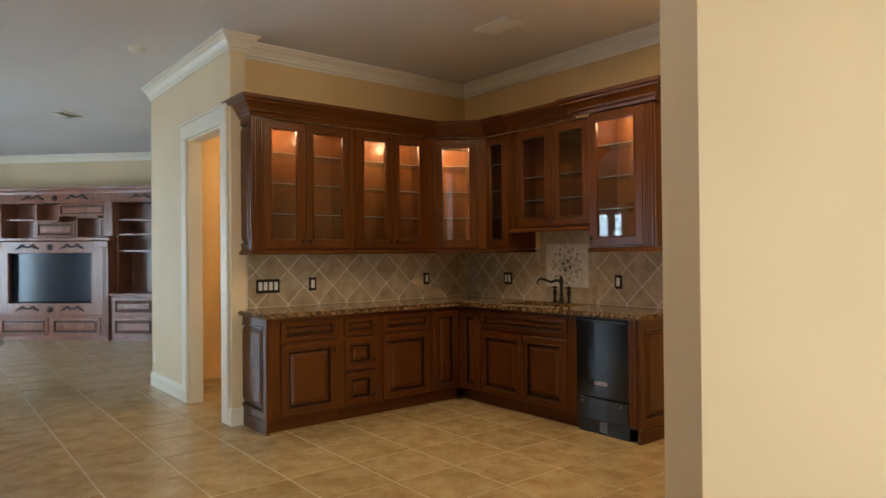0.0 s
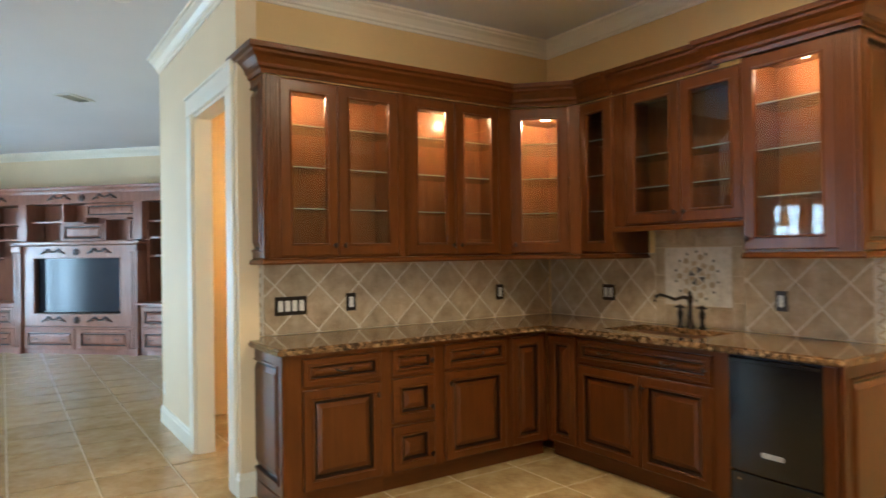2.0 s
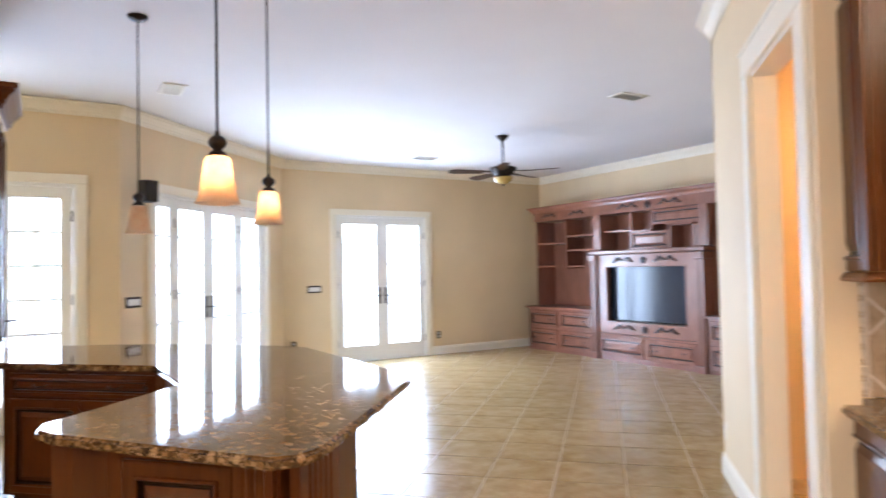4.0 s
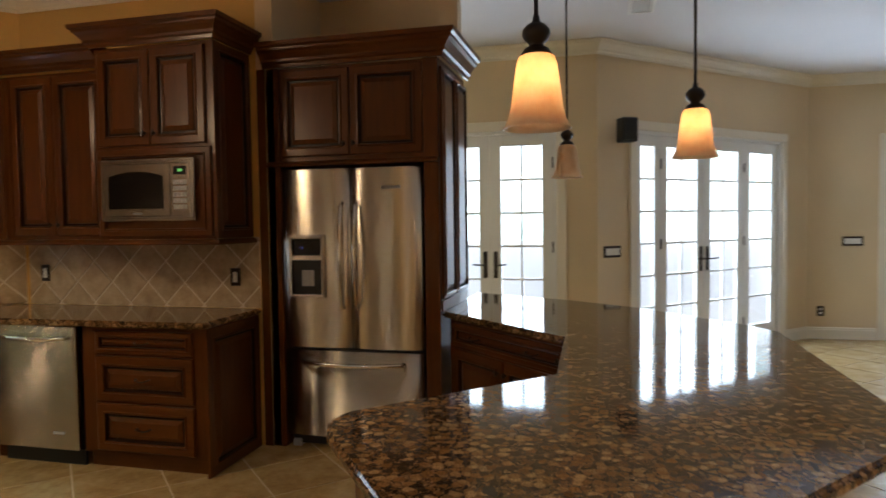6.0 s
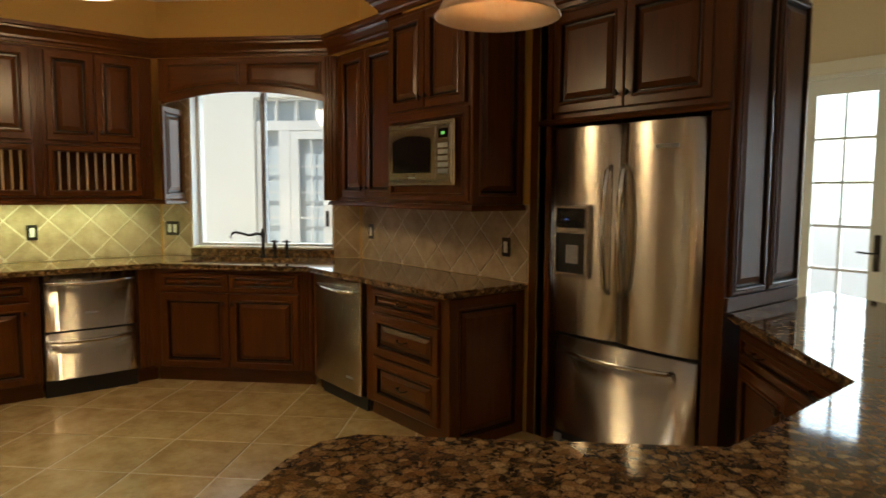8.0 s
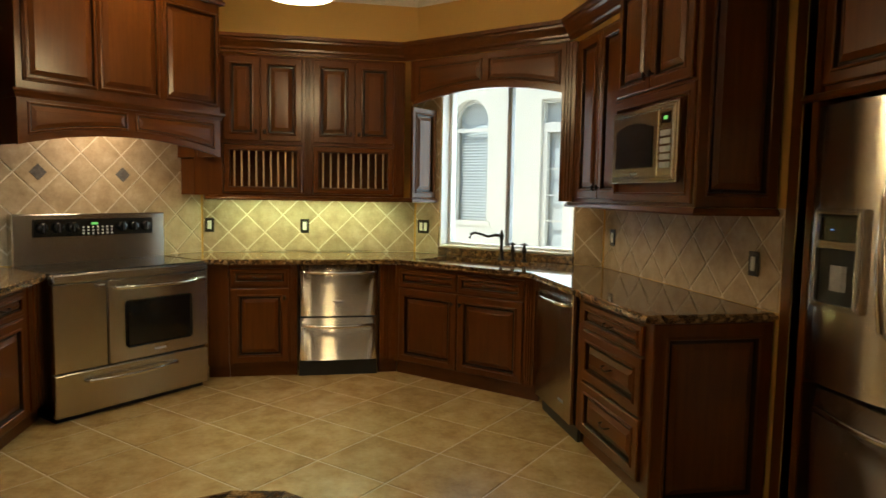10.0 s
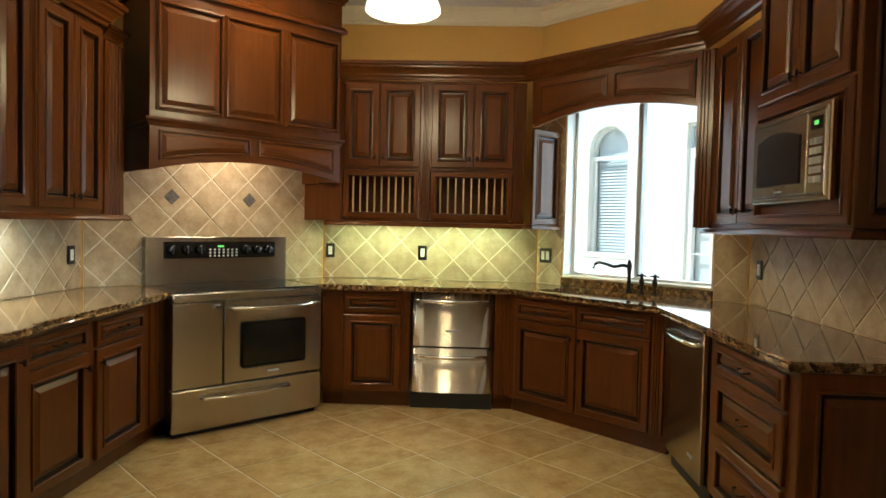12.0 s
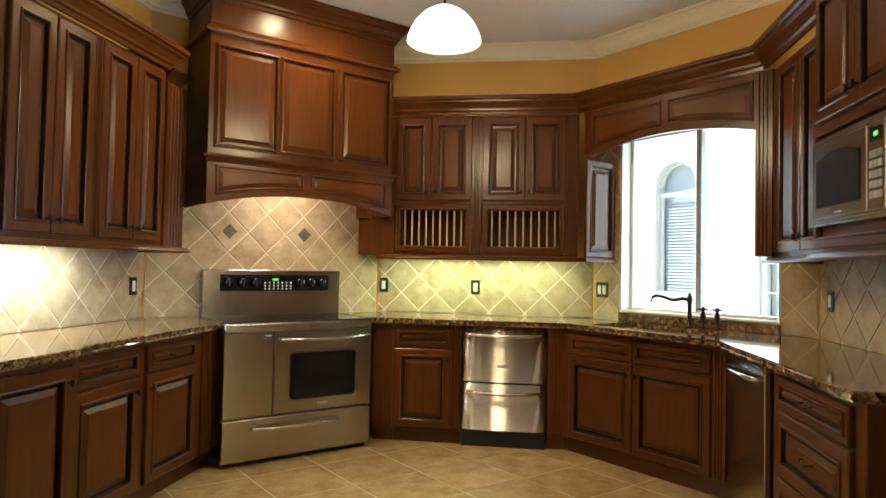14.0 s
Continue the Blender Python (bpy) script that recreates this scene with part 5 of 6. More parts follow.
box(fr, 0.30, 1.435, 0.10, 0.17, 0.967, 1.005)
part("window_frame", fr, DOOR_WHITE, win)
part("jamb", box(B(), 0.262, 0.274, -0.004, 0.099, 0.967, 2.318), DOOR_WHITE, win)
part("jamb", box(B(), 1.461, 1.473, -0.004, 0.099, 0.967, 2.318), DOOR_WHITE, win)
part("mullion", box(B(), 0.832, 0.872, 0.095, 0.15, 1.006, 2.279, 0.003), GREY_LOGO, win, "grey centre mullion")
part("window_sill", box(B(), 0.276, 1.459, -0.006, 0.099, 0.967, 0.985, 0.004), TRIM, win)
solid("window_upstand", box(B(), 0.258, 1.477, -0.024, -0.001, 0.9065, 0.966, 0.004), GRANITE, "polished brown granite upstand under the window", "upstand", m=K_SINK)
for a, c in ((0.30, 0.832), (0.872, 1.435)):
    p = part("pane", box(B(), a, c, 0.128, 0.133, 1.006, 2.279), PANE, win, "clear glass pane")
    p.visible_shadow = False

# ---- peninsula ----
pen_top = [(2.745, 6.87), (2.745, 7.95), (3.444, 7.56), (3.925, 7.215), (4.44, 6.60), (4.54, 6.42), (4.545, 5.0), (4.485, 4.80), (3.70, 3.885), (3.62, 3.845), (3.53, 3.86), (3.01, 4.56), (2.97, 4.66), (2.985, 4.755), (3.565, 5.335), (3.545, 6.11)]
worktop("peninsula_worktop", pen_top, "polished brown granite peninsula worktop with clipped corners")
pen = thing("peninsula", Matrix(), "dark cherry peninsula base with fluted corner posts", "cabinet")
part("body", prism(B(), [(2.78, 6.92), (2.78, 7.5), (3.75, 6.86), (4.18, 6.25), (4.18, 4.75), (3.80, 4.28), (3.80, 4.16), (3.60, 3.99), (3.17, 4.42), (3.08, 4.62), (3.02, 4.73), (3.60, 5.31), (3.60, 6.13)], 0.10, 0.868), CHERRY, pen)
part("toe_kick", prism(B(), [(2.83, 6.97), (2.83, 7.45), (3.72, 6.80), (4.12, 6.2), (4.12, 4.8), (3.76, 4.3), (3.74, 4.18), (3.60, 4.06), (3.23, 4.46), (3.08, 4.72), (3.66, 5.29), (3.66, 6.15)], 0.0, 0.10), CHERRY_X, pen)
PEN_A, PEN_B = wall_frame(2.78, 6.92, -43.9), wall_frame(3.17, 4.42, -45)
for kind, a, c, lo, hi, grip in (("drawer", 0.06, 1.06, 0.70, 0.84, "none"), ("door", 0.06, 0.555, 0.12, 0.685, "rt"), ("door", 0.565, 1.06, 0.12, 0.685, "lt")):
    ob = front(pen, kind, a, c, lo, hi, -0.022, grip)
    ob.matrix_basis = PEN_A
    if kind == "drawer":
        for x in (0.30, 0.82):
            pull(ob, x, 0.77, -0.022)
part("end_panel", raised_panel(B(), 0.07, 0.46, 0.13, 0.84, -0.02, 0.02), CHERRY, pen).matrix_basis = PEN_B
part("corner_post", fluted(B(), 0.47, 0.60, 0.0, 0.868, -0.03, 0.035, 3), CHERRY, pen).matrix_basis = PEN_B
part("corner_post", fluted(B(), 0.0, 0.26, 0.0, 0.868, -0.03, 0.035, 5), CHERRY, pen).matrix_basis = wall_frame(3.635, 3.99, 42)

# ---- pendants and dome ----
pendant = thing("pendant_lamp", pose(3.566, 4.624, 0.02), "bronze pendant lamp with a lit amber bell shade", "pendant lamp", "pendants over the peninsula")
part("canopy", lathe(B(), [(0.062, CEIL - 0.021), (0.062, CEIL - 0.032), (0.045, CEIL - 0.048), (0.012, CEIL - 0.056)], 18), BRONZE, pendant, "", True)
part("rod", tube(B(), [(0, 0, 1.925), (0, 0, CEIL - 0.05)], 0.0055, 8), BRONZE, pendant)
part("cap", lathe(B(), [(0.008, 1.945), (0.010, 1.930), (0.024, 1.922), (0.034, 1.910), (0.036, 1.898), (0.028, 1.884), (0.018, 1.876), (0.018, 1.870), (0.030, 1.864), (0.037, 1.853), (0.040, 1.848)], 18), BRONZE, pendant, "turned dark bronze cap", True)
sh = bmesh.new()
prof = [(0.034, 1.849), (0.044, 1.844), (0.050, 1.828), (0.055, 1.795), (0.060, 1.755), (0.065, 1.718), (0.072, 1.692), (0.081, 1.673), (0.086, 1.668), (0.083, 1.667), (0.070, 1.690), (0.061, 1.718), (0.056, 1.755), (0.051, 1.795), (0.046, 1.826), (0.040, 1.840), (0.032, 1.845)]
rows = [[sh.verts.new((r * math.cos(2 * math.pi * k / 24), r * math.sin(2 * math.pi * k / 24), z)) for k in range(24)] for r, z in prof]
for a, c in zip(rows, rows[1:]):
    for k in range(24):
        sh.faces.new((a[k], a[(k + 1) % 24], c[(k + 1) % 24], c[k]))
part("shade", sh, SHADE_GLASS, pendant, "amber alabaster bell shade", True)
copy_thing(pendant, pose(4.054, 5.617, 0.02))
third = copy_thing(pendant, pose(3.516, 6.652, 0.02))
tagged(third, "bronze pendant lamp with a pale bell shade, unlit")
for x, y in ((3.566, 4.624), (4.054, 5.617)):
    lamp("pendant_bulb", "POINT", pose(x, y, 1.81), 1.7, (1.0, 0.72, 0.40), radius=0.028)

dome = thing("dome_lamp", pose(0.48, 4.70, 0), "hanging white glass dome lamp, lit", "ceiling lamp")
part("canopy", lathe(B(), [(0.07, CEIL - 0.001), (0.07, CEIL - 0.015), (0.02, CEIL - 0.035)], 18), BRONZE, dome, "", True)
part("rod", tube(B(), [(0, 0, 2.620), (0, 0, CEIL - 0.03)], 0.007, 8), BRONZE, dome)
db = B()
prof = [(0.015, 2.625), (0.06, 2.615), (0.11, 2.585), (0.155, 2.535), (0.185, 2.475), (0.192, 2.440), (0.185, 2.435), (0.12, 2.425), (0.05, 2.420)]
lathe(db, prof, 28)
part("bowl", db, DOME_GLASS, dome, "glowing white glass bowl", True)
lamp("dome_bulb", "POINT", pose(0.48, 4.70, 2.330), 64, (1.0, 0.72, 0.39), radius=0.15)

# light under the wall cabinets
lamp("undercabinet_lamp", "AREA", K_DRAWER @ pose(4.72, -0.21, 1.365), 16.0, (0.86, 1.0, 0.52), size=1.35, size_y=0.05)
lamp("undercabinet_lamp", "AREA", K_LEFT @ pose(-0.95, -0.20, 1.365), 19.0, (0.96, 1.0, 0.90), size=0.8, size_y=0.05)
# recessed ceiling lamps; second, third and fifth are added out of view to brighten
for k, (x, y, e) in enumerate(((6.906, -1.23, 130), (4.75, 1.6, 17), (4.2, 0.5, 36), (-0.18, 3.82, 15), (6.98, 3.10, 30))):
    can = thing("recessed_lamp", pose(x, y, CEIL), "round recessed ceiling lamp, lit, some added out of view", "ceiling lamp", "recessed lamps")
    part("ring", sweep(B(), [(0.085 * math.cos(a * math.pi / 12), 0.085 * math.sin(a * math.pi / 12)) for a in range(24)], [(0.0, -0.001), (0.0, -0.006), (0.014, -0.006), (0.016, -0.001)], True), TRIM, can)
    part("lens", lathe(B(), [(0.082, -0.0035), (0.080, -0.001)], 24), CAN_LENS, can, "glowing lens")
    lamp("can_lamp", "SPOT", pose(x, y, CEIL - 0.03), e * 4, (1.0, 0.72, 0.40), radius=0.06, spot=174)


# ---- switches and outlets ----
def plate(F, x, z, gangs, what="rocker", y=-0.006, group="switch plates"):
    w = 0.072 + 0.046 * (gangs - 1)
    th = thing("switch_plate" if what == "rocker" else "outlet_plate", F @ pose(x, y, z), ("dark bronze plate with %s white rocker" % ("four" if gangs == 4 else "two" if gangs == 2 else "one")) + ("s" if gangs > 1 else ""), "switch", group)
    part("plate", box(B(), -w / 2, w / 2, -0.007, 0.0, -0.058, 0.058, 0.003), BRONZE, th)
    for k in range(gangs):
        c = (k - (gangs - 1) / 2) * 0.046
        part("rocker", box(B(), c - 0.016, c + 0.016, -0.011, -0.0065, -0.034, 0.034, 0.002), WHITE_PLASTIC, th)
    return th


for F, x, z, g in ((BAR_L, -2.215, 1.085, 4), (BAR_L, -1.80, 1.09, 1), (BAR_L, -0.54, 1.10, 1), (BAR_R, 0.64, 1.10, 2), (BAR_R, 1.93, 1.10, 1), (K_LEFT, 0.127, 1.12, 1), (K_DRAWER, 3.93, 1.128, 1), (K_DRAWER, 4.692, 1.125, 1),
                   (K_SINK, 0.10, 1.13, 2), (K_MICRO, -0.168, 1.13, 1), (K_MICRO, 1.352, 1.112, 1)):
    plate(F, x, z, g, y=-0.0125)
for F, x, z in ((ROOM_C, 6.50, 1.16), (ROOM_B, 0.18, 1.15)):
    th = thing("wall_keypad", F @ pose(x, -0.001, z), "white wall keypad with a dark frame", "keypad")
    part("frame", box(B(), -0.11, 0.11, -0.012, 0, -0.055, 0.055, 0.004), BRONZE, th)
    part("face", box(B(), -0.088, 0.088, -0.016, -0.011, -0.032, 0.032, 0.003), WHITE_PLASTIC, th)
for F, x, z in ((ROOM_C, 6.17, 0.33), (ROOM_C, 8.68, 0.33)):
    th = thing("outlet_plate", F @ pose(x, -0.001, z), "dark bronze outlet plate low on the wall", "outlet", "outlets")
    part("plate", box(B(), -0.04, 0.04, -0.006, 0, -0.06, 0.06, 0.003), BRONZE, th)
    for dz in (-0.024, 0.024):
        part("socket", box(B(), -0.016, 0.016, -0.009, -0.0055, dz - 0.014, dz + 0.014, 0.003), WHITE_PLASTIC, th)
for F, x, z in ((HALL_W, -0.88, 0.30), (wall_frame(8.45, 0, -90), 1.98, 0.38), (HALL_W @ pose(-0.8, 1.5, 0), 1.72, 0.40)):
    th = thing("outlet_plate", F @ pose(x, -0.001, z), "cream outlet plate low on the wall", "outlet", "outlets")
    part("plate", box(B(), -0.035, 0.035, -0.006, 0, -0.058, 0.058, 0.003), TRIM, th)
    for dz in (-0.024, 0.024):
        part("socket", box(B(), -0.016, 0.016, -0.009, -0.0055, dz - 0.014, dz + 0.014, 0.003), WHITE_PLASTIC, th)
spk = thing("wall_speaker", pose(3.87, 9.36, 2.165, 0, 0, 25), "small black loudspeaker on a wall bracket", "loudspeaker")
part("cabinet", box(B(), -0.075, 0.075, -0.14, 0.0, 0, 0.22, 0.008), BLACK_SOFT, spk)
part("grille", box(B(), -0.065, 0.065, -0.146, -0.139, 0.012, 0.208, 0.004), BLACK, spk)
part("bracket", tube(B(), [(0, -0.01, 0.12), (0, 0.12, 0.12)], 0.012, 8), BLACK_SOFT, spk)


# ---- ceiling fittings ----
def vent(x, y, turn, w=0.36, h=0.20):
    th = thing("ceiling_vent", pose(x, y, CEIL, 0, 0, turn), "white slatted ceiling air vent", "vent", "ceiling vents")
    part("backing", box(B(), -w / 2 + 0.02, w / 2 - 0.02, -h / 2 + 0.02, h / 2 - 0.02, -0.004, -0.001), BLACK_SOFT, th)
    fb = B()
    for a, c, e, g in ((-w / 2, w / 2, -h / 2, -h / 2 + 0.025), (-w / 2, w / 2, h / 2 - 0.025, h / 2), (-w / 2, -w / 2 + 0.025, -h / 2 + 0.025, h / 2 - 0.025), (w / 2 - 0.025, w / 2, -h / 2 + 0.025, h / 2 - 0.025)):
        box(fb, a, c, e, g, -0.014, -0.001)
    part("frame", fb, DOOR_WHITE, th)
    for k in range(7):
        yy = -h / 2 + 0.035 + (h - 0.07) * k / 6
        part("slat", box(B(), -0.5 * w + 0.026, 0.5 * w - 0.026, -0.009, 0.009, -0.001, 0.001), DOOR_WHITE, th).matrix_basis = pose(0, yy, -0.011, 35, 0, 0)
    return th


for x, y, turn in ((5.505, 1.255, 45), (7.93, 6.59, 0), (3.985, 8.32, 90), (7.86, 10.55, 0)):
    vent(x, y, turn)
sd = thing("smoke_detector", pose(5.65, 4.30, CEIL), "round white smoke detector on the ceiling", "smoke detector")
part("base", lathe(B(), [(0.07, -0.001), (0.07, -0.012), (0.066, -0.015)], 20), DOOR_WHITE, sd)
part("cover", lathe(B(), [(0.06, -0.015), (0.058, -0.032), (0.04, -0.042)], 20), DOOR_WHITE, sd, "", True)

fan = thing("ceiling_fan", pose(7.95, 8.71, 0), "dark bronze ceiling fan with an amber light bowl", "ceiling fan")
part("canopy", lathe(B(), [(0.075, CEIL - 0.001), (0.072, CEIL - 0.02), (0.02, CEIL - 0.075)], 18), BRONZE, fan, "", True)
part("rod", tube(B(), [(0, 0, 2.70), (0, 0, CEIL - 0.07)], 0.013, 8), BRONZE, fan)
part("motor", lathe(B(), [(0.03, 2.72), (0.10, 2.71), (0.17, 2.69), (0.175, 2.665), (0.13, 2.645), (0.14, 2.62), (0.10, 2.60), (0.08, 2.575)], 22), BRONZE, fan, "", True)
bl_ = B()
lathe(bl_, [(0.125, 2.575), (0.125, 2.56), (0.105, 2.525), (0.06, 2.495), (0.015, 2.485)], 22)
part("light_bowl", bl_, plain("amber_bowl", (0.50, 0.36, 0.10), 0.25), fan, "amber glass light bowl", True)
part("finial", lathe(B(), [(0.012, 2.485), (0.016, 2.475), (0.006, 2.46)], 10), BRONZE, fan)
for k in range(5):
    bm = B()
    prism(bm, [(0.26, -0.055), (0.62, -0.075), (0.70, -0.05), (0.70, 0.05), (0.62, 0.075), (0.26, 0.055)], -0.004, 0.004)
    ob = part("blade", bm, FAN_BLADE, fan, "dark wooden blade")
    ob.matrix_basis = pose(0, 0, 2.635, 0, 0, 72 * k + 18) @ pose(0, 0, 0, 10, 0, 0)
    part("blade_arm", box(B(), 0.12, 0.30, -0.018, 0.018, 0.004, 0.012, 0.003), BRONZE, ob)

# ---- entertainment unit ----
EU = ROOM_E
eu = thing("entertainment_unit", EU, "large reddish wooden entertainment unit with carved panels", "cabinet")
for a, c, z1 in ((-11.30, -9.70, 0.72), (-9.58, -7.74, 0.40), (-7.62, -6.02, 0.72)):
    bd = part("base", box(B(), a, c, -0.57, -0.004, 0.0, z1), ROSEWOOD, eu)
    rowsz = ((0.06, 0.37), (0.40, 0.69)) if z1 > 0.5 else ((0.07, 0.37),)
    m_ = (a + c) / 2
    for lo, hi in rowsz:
        for p, q in ((a + 0.04, m_ - 0.03), (m_ + 0.03, c - 0.04)):
            ob = part("drawer", raised_panel(B(), p, q, lo, hi, -0.592), ROSEWOOD, bd)
            for x in (p + (q - p) * 0.22, p + (q - p) * 0.78):
                pull(ob, x, (lo + hi) / 2, -0.592, 0.03)
    if z1 > 0.5:
        part("top", box(B(), a - 0.05, c + 0.02, -0.62, -0.004, 0.721, 0.755, 0.008), ROSEWOOD, eu)
for x in (-9.64, -7.68):
    col = part("column", fluted(B(), x - 0.058, x + 0.058, 0.10, 1.50, -0.62, 0.60, 4), ROSEWOOD, eu)
    part("plinth", box(B(), x - 0.07, x + 0.07, -0.64, -0.004, 0.0, 0.099, 0.004), ROSEWOOD, col)
    part("capital", box(B(), x - 0.075, x + 0.075, -0.65, -0.004, 1.501, 1.60, 0.01), ROSEWOOD, col)
    part("post", box(B(), x - 0.075, x + 0.075, -0.52, -0.004, 1.68, 2.23, 0.004), ROSEWOOD, eu)
part("mantel", box(B(), -9.74, -7.58, -0.64, -0.004, 1.605, 1.665, 0.012), ROSEWOOD, eu)
part("tv_surround", open_frame(B(), -9.575, -7.745, 0.405, 1.60, -0.575, 0.04, 0.19), ROSEWOOD, eu)
part("inner_back", box(B(), -9.575, -7.745, -0.10, -0.004, 0.405, 1.60), ROSEWOOD, eu)
for a, c in ((-11.24, -9.72), (-7.60, -6.08)):
    part("back", box(B(), a, c, -0.03, -0.004, 0.757, 2.23), ROSEWOOD, eu)
    for x in (a, (a + 0.75 if a < -10 else c - 0.75), c - 0.03):
        lo = 0.757 if x in (a, c - 0.03) else 1.40
        part("upright", box(B(), x, x + 0.035, -0.42, -0.031, lo, 2.23), ROSEWOOD, eu)
    oa, oc = (a + 0.036, a + 0.75) if a < -10 else (c - 0.715, c - 0.031)
    for z in (1.43, 1.83):
        part("shelf", box(B(), oa, oc, -0.40, -0.031, z, z + 0.03), ROSEWOOD, eu)
    ia, ic = (a + 0.786, c - 0.031) if a < -10 else (a + 0.036, c - 0.751)
    for z in (1.42, 1.69, 1.93):
        part("shelf", box(B(), ia, ic, -0.40, -0.031, z, z + 0.03), ROSEWOOD, eu)
part("back", box(B(), -9.56, -7.76, -0.16, -0.004, 1.667, 2.23), ROSEWOOD, eu)
for x, lo, hi in ((-9.02, 1.667, 2.23), (-8.62, 1.95, 2.23), (-8.30, 1.667, 1.98), (-7.90, 1.667, 1.98)):
    part("upright", box(B(), x - 0.016, x + 0.016, -0.42, -0.161, lo, hi), ROSEWOOD, eu)
for a, c, z in ((-9.555, -9.04, 1.95), (-9.0, -8.64, 1.93), (-8.28, -7.92, 1.985)):
    part("shelf", box(B(), a, c, -0.42, -0.161, z, z + 0.026), ROSEWOOD, eu)
for a, c, lo, hi in ((-9.0, -8.32, 1.670, 1.925), (-8.60, -7.765, 2.015, 2.228), (-7.88, -7.765, 1.670, 1.98)):
    part("panel", raised_panel(B(), a, c, lo, hi, -0.44, 0.02, 0.035), ROSEWOOD, eu)
part("frieze", box(B(), -11.28, -6.04, -0.45, -0.004, 2.235, 2.40, 0.004), ROSEWOOD, eu)
part("cornice", sweep(B(), [(-11.28, -0.02), (-11.28, -0.46), (-6.04, -0.46), (-6.04, -0.02)], moved(CORNICE, 2.385, 0.85)), ROSEWOOD, eu)


def scroll(x, z, y, s, parent):
    """A carved leaf scroll, made of two curls."""
    bm = B()
    for d in (1, -1):
        pts, rr = [], []
        for k in range(13):
            a = k / 12 * 4.4
            r = 0.055 * s * (1 - k / 15)
            pts.append((x + d * (0.11 * s - 0.9 * r * math.cos(a) - 0.02 * s), y, z + r * math.sin(a)))
            rr.append(0.014 * s * (1 - k / 20))
        tube(bm, pts, rr, 6)
    tube(bm, [(x - 0.17 * s, y, z - 0.02 * s), (x - 0.09 * s, y, z + 0.03 * s), (x, y, z), (x + 0.09 * s, y, z + 0.03 * s), (x + 0.17 * s, y, z - 0.02 * s)], 0.012 * s, 6)
    part("carving", bm, FAN_BLADE, parent, "dark carved scroll", True)


for z, y in ((1.505, -0.582), (0.50, -0.582), (2.315, -0.456)):
    for x in (-9.05, -8.27):
        scroll(x, z, y, 1.15, eu)
    part("rosette", lathe(B(), [(0.055, 0), (0.05, 0.012), (0.03, 0.016), (0.012, 0.026)], 14), FAN_BLADE, eu, "dark carved rosette").matrix_basis = pose(-8.66, y + 0.006, z, 90, 0, 0)
for x in (-10.85, -10.15, -7.17, -6.47):
    scroll(x, 2.315, -0.456, 1.0, eu)
tv = thing("television", EU @ pose(-8.66, -0.45, 0), "large flat television switched off", "television")
part("bezel", open_frame(B(), -0.75, 0.75, 0.60, 1.435, -0.03, 0.05, 0.022), BLACK, tv)
part("screen", box(B(), -0.728, 0.728, -0.012, 0.02, 0.622, 1.413), TV_SCREEN, tv, "dark glossy screen")
part("back", box(B(), -0.70, 0.70, 0.021, 0.349, 0.64, 1.39), BLACK_SOFT, tv)


# ---- outside ----
ground = solid("ground", box(B(), -400, 400, -400, 400, -0.30, -0.17), PATIO, "pale stone paving outside", kind="structure")
COURT = K_SINK @ pose(0, 4.2, 0)
house = thing("house_wing", COURT, "cream stucco house wing with an arched window", "house")
wb = B()
box(wb, -7.0, -2.43, 0, 0.25, -0.17, 4.2)
box(wb, -2.43, -1.77, 0, 0.25, -0.17, 1.0)
box(wb, -2.43, -1.77, 0, 0.25, 2.87, 4.2)
box(wb, -1.77, -0.88, 0, 0.25, -0.17, 4.2)
box(wb, -0.88, 1.60, 0, 0.25, 2.80, 4.2)
box(wb, 1.60, 5.0, 0, 0.25, -0.17, 4.2)
for s in (-1, 1):
    pts = [(-2.10 + s * 0.33, 2.54)] + [(-2.10 + s * 0.33 * math.cos(a * math.pi / 16), 2.54 + 0.33 * math.sin(a * math.pi / 16)) for a in range(1, 9)] + [(-2.10 + s * 0.33, 2.87)]
    upright(wb, pts, 0.001, 0.249)
part("wall", wb, STUCCO, house)
part("roof", box(B(), -7.3, 5.3, -0.5, 3.5, 4.2, 4.35), PATIO, house)
part("inner_wall", box(B(), -7.0, 5.0, 1.6, 1.7, -0.17, 4.2), STUCCO, house)
aw = part("window", box(B(), -2.43, -1.77, 0.10, 0.15, 2.38, 2.44), DOOR_WHITE, house, "arched window with closed blinds")
for a, c in ((-2.43, -2.38), (-1.82, -1.77)):
    part("frame", box(B(), a, c, 0.10, 0.15, 1.0, 2.379), DOOR_WHITE, aw)
ring = B()
for k in range(12):
    a0, a1 = k * math.pi / 12, (k + 1) * math.pi / 12
    upright(ring, [(-2.10 + r * math.cos(a), 2.54 + r * math.sin(a)) for r, a in ((0.29, a0), (0.33, a0), (0.33, a1), (0.29, a1))], 0.10, 0.15)
part("frame", ring, DOOR_WHITE, aw)
part("surround", box(B(), -2.50, -1.70, -0.02, -0.001, 0.93, 0.999), STUCCO, house)
for k in range(30):
    part("slat", box(B(), -2.375, -1.825, -0.014, 0.014, -0.001, 0.001), BLIND, aw, "").matrix_basis = pose(0, 0.20, 1.03 + k * 0.0455, 50, 0, 0)
part("shade", box(B(), -2.40, -1.80, 0.235, 0.24, 1.0, 2.86), BLIND, aw, "pale sheet added behind the opening")
fd = part("french_door", box(B(), -0.88, 1.60, 0.06, 0.16, 2.33, 2.47), DOOR_WHITE, house, "white glazed doors with a transom")
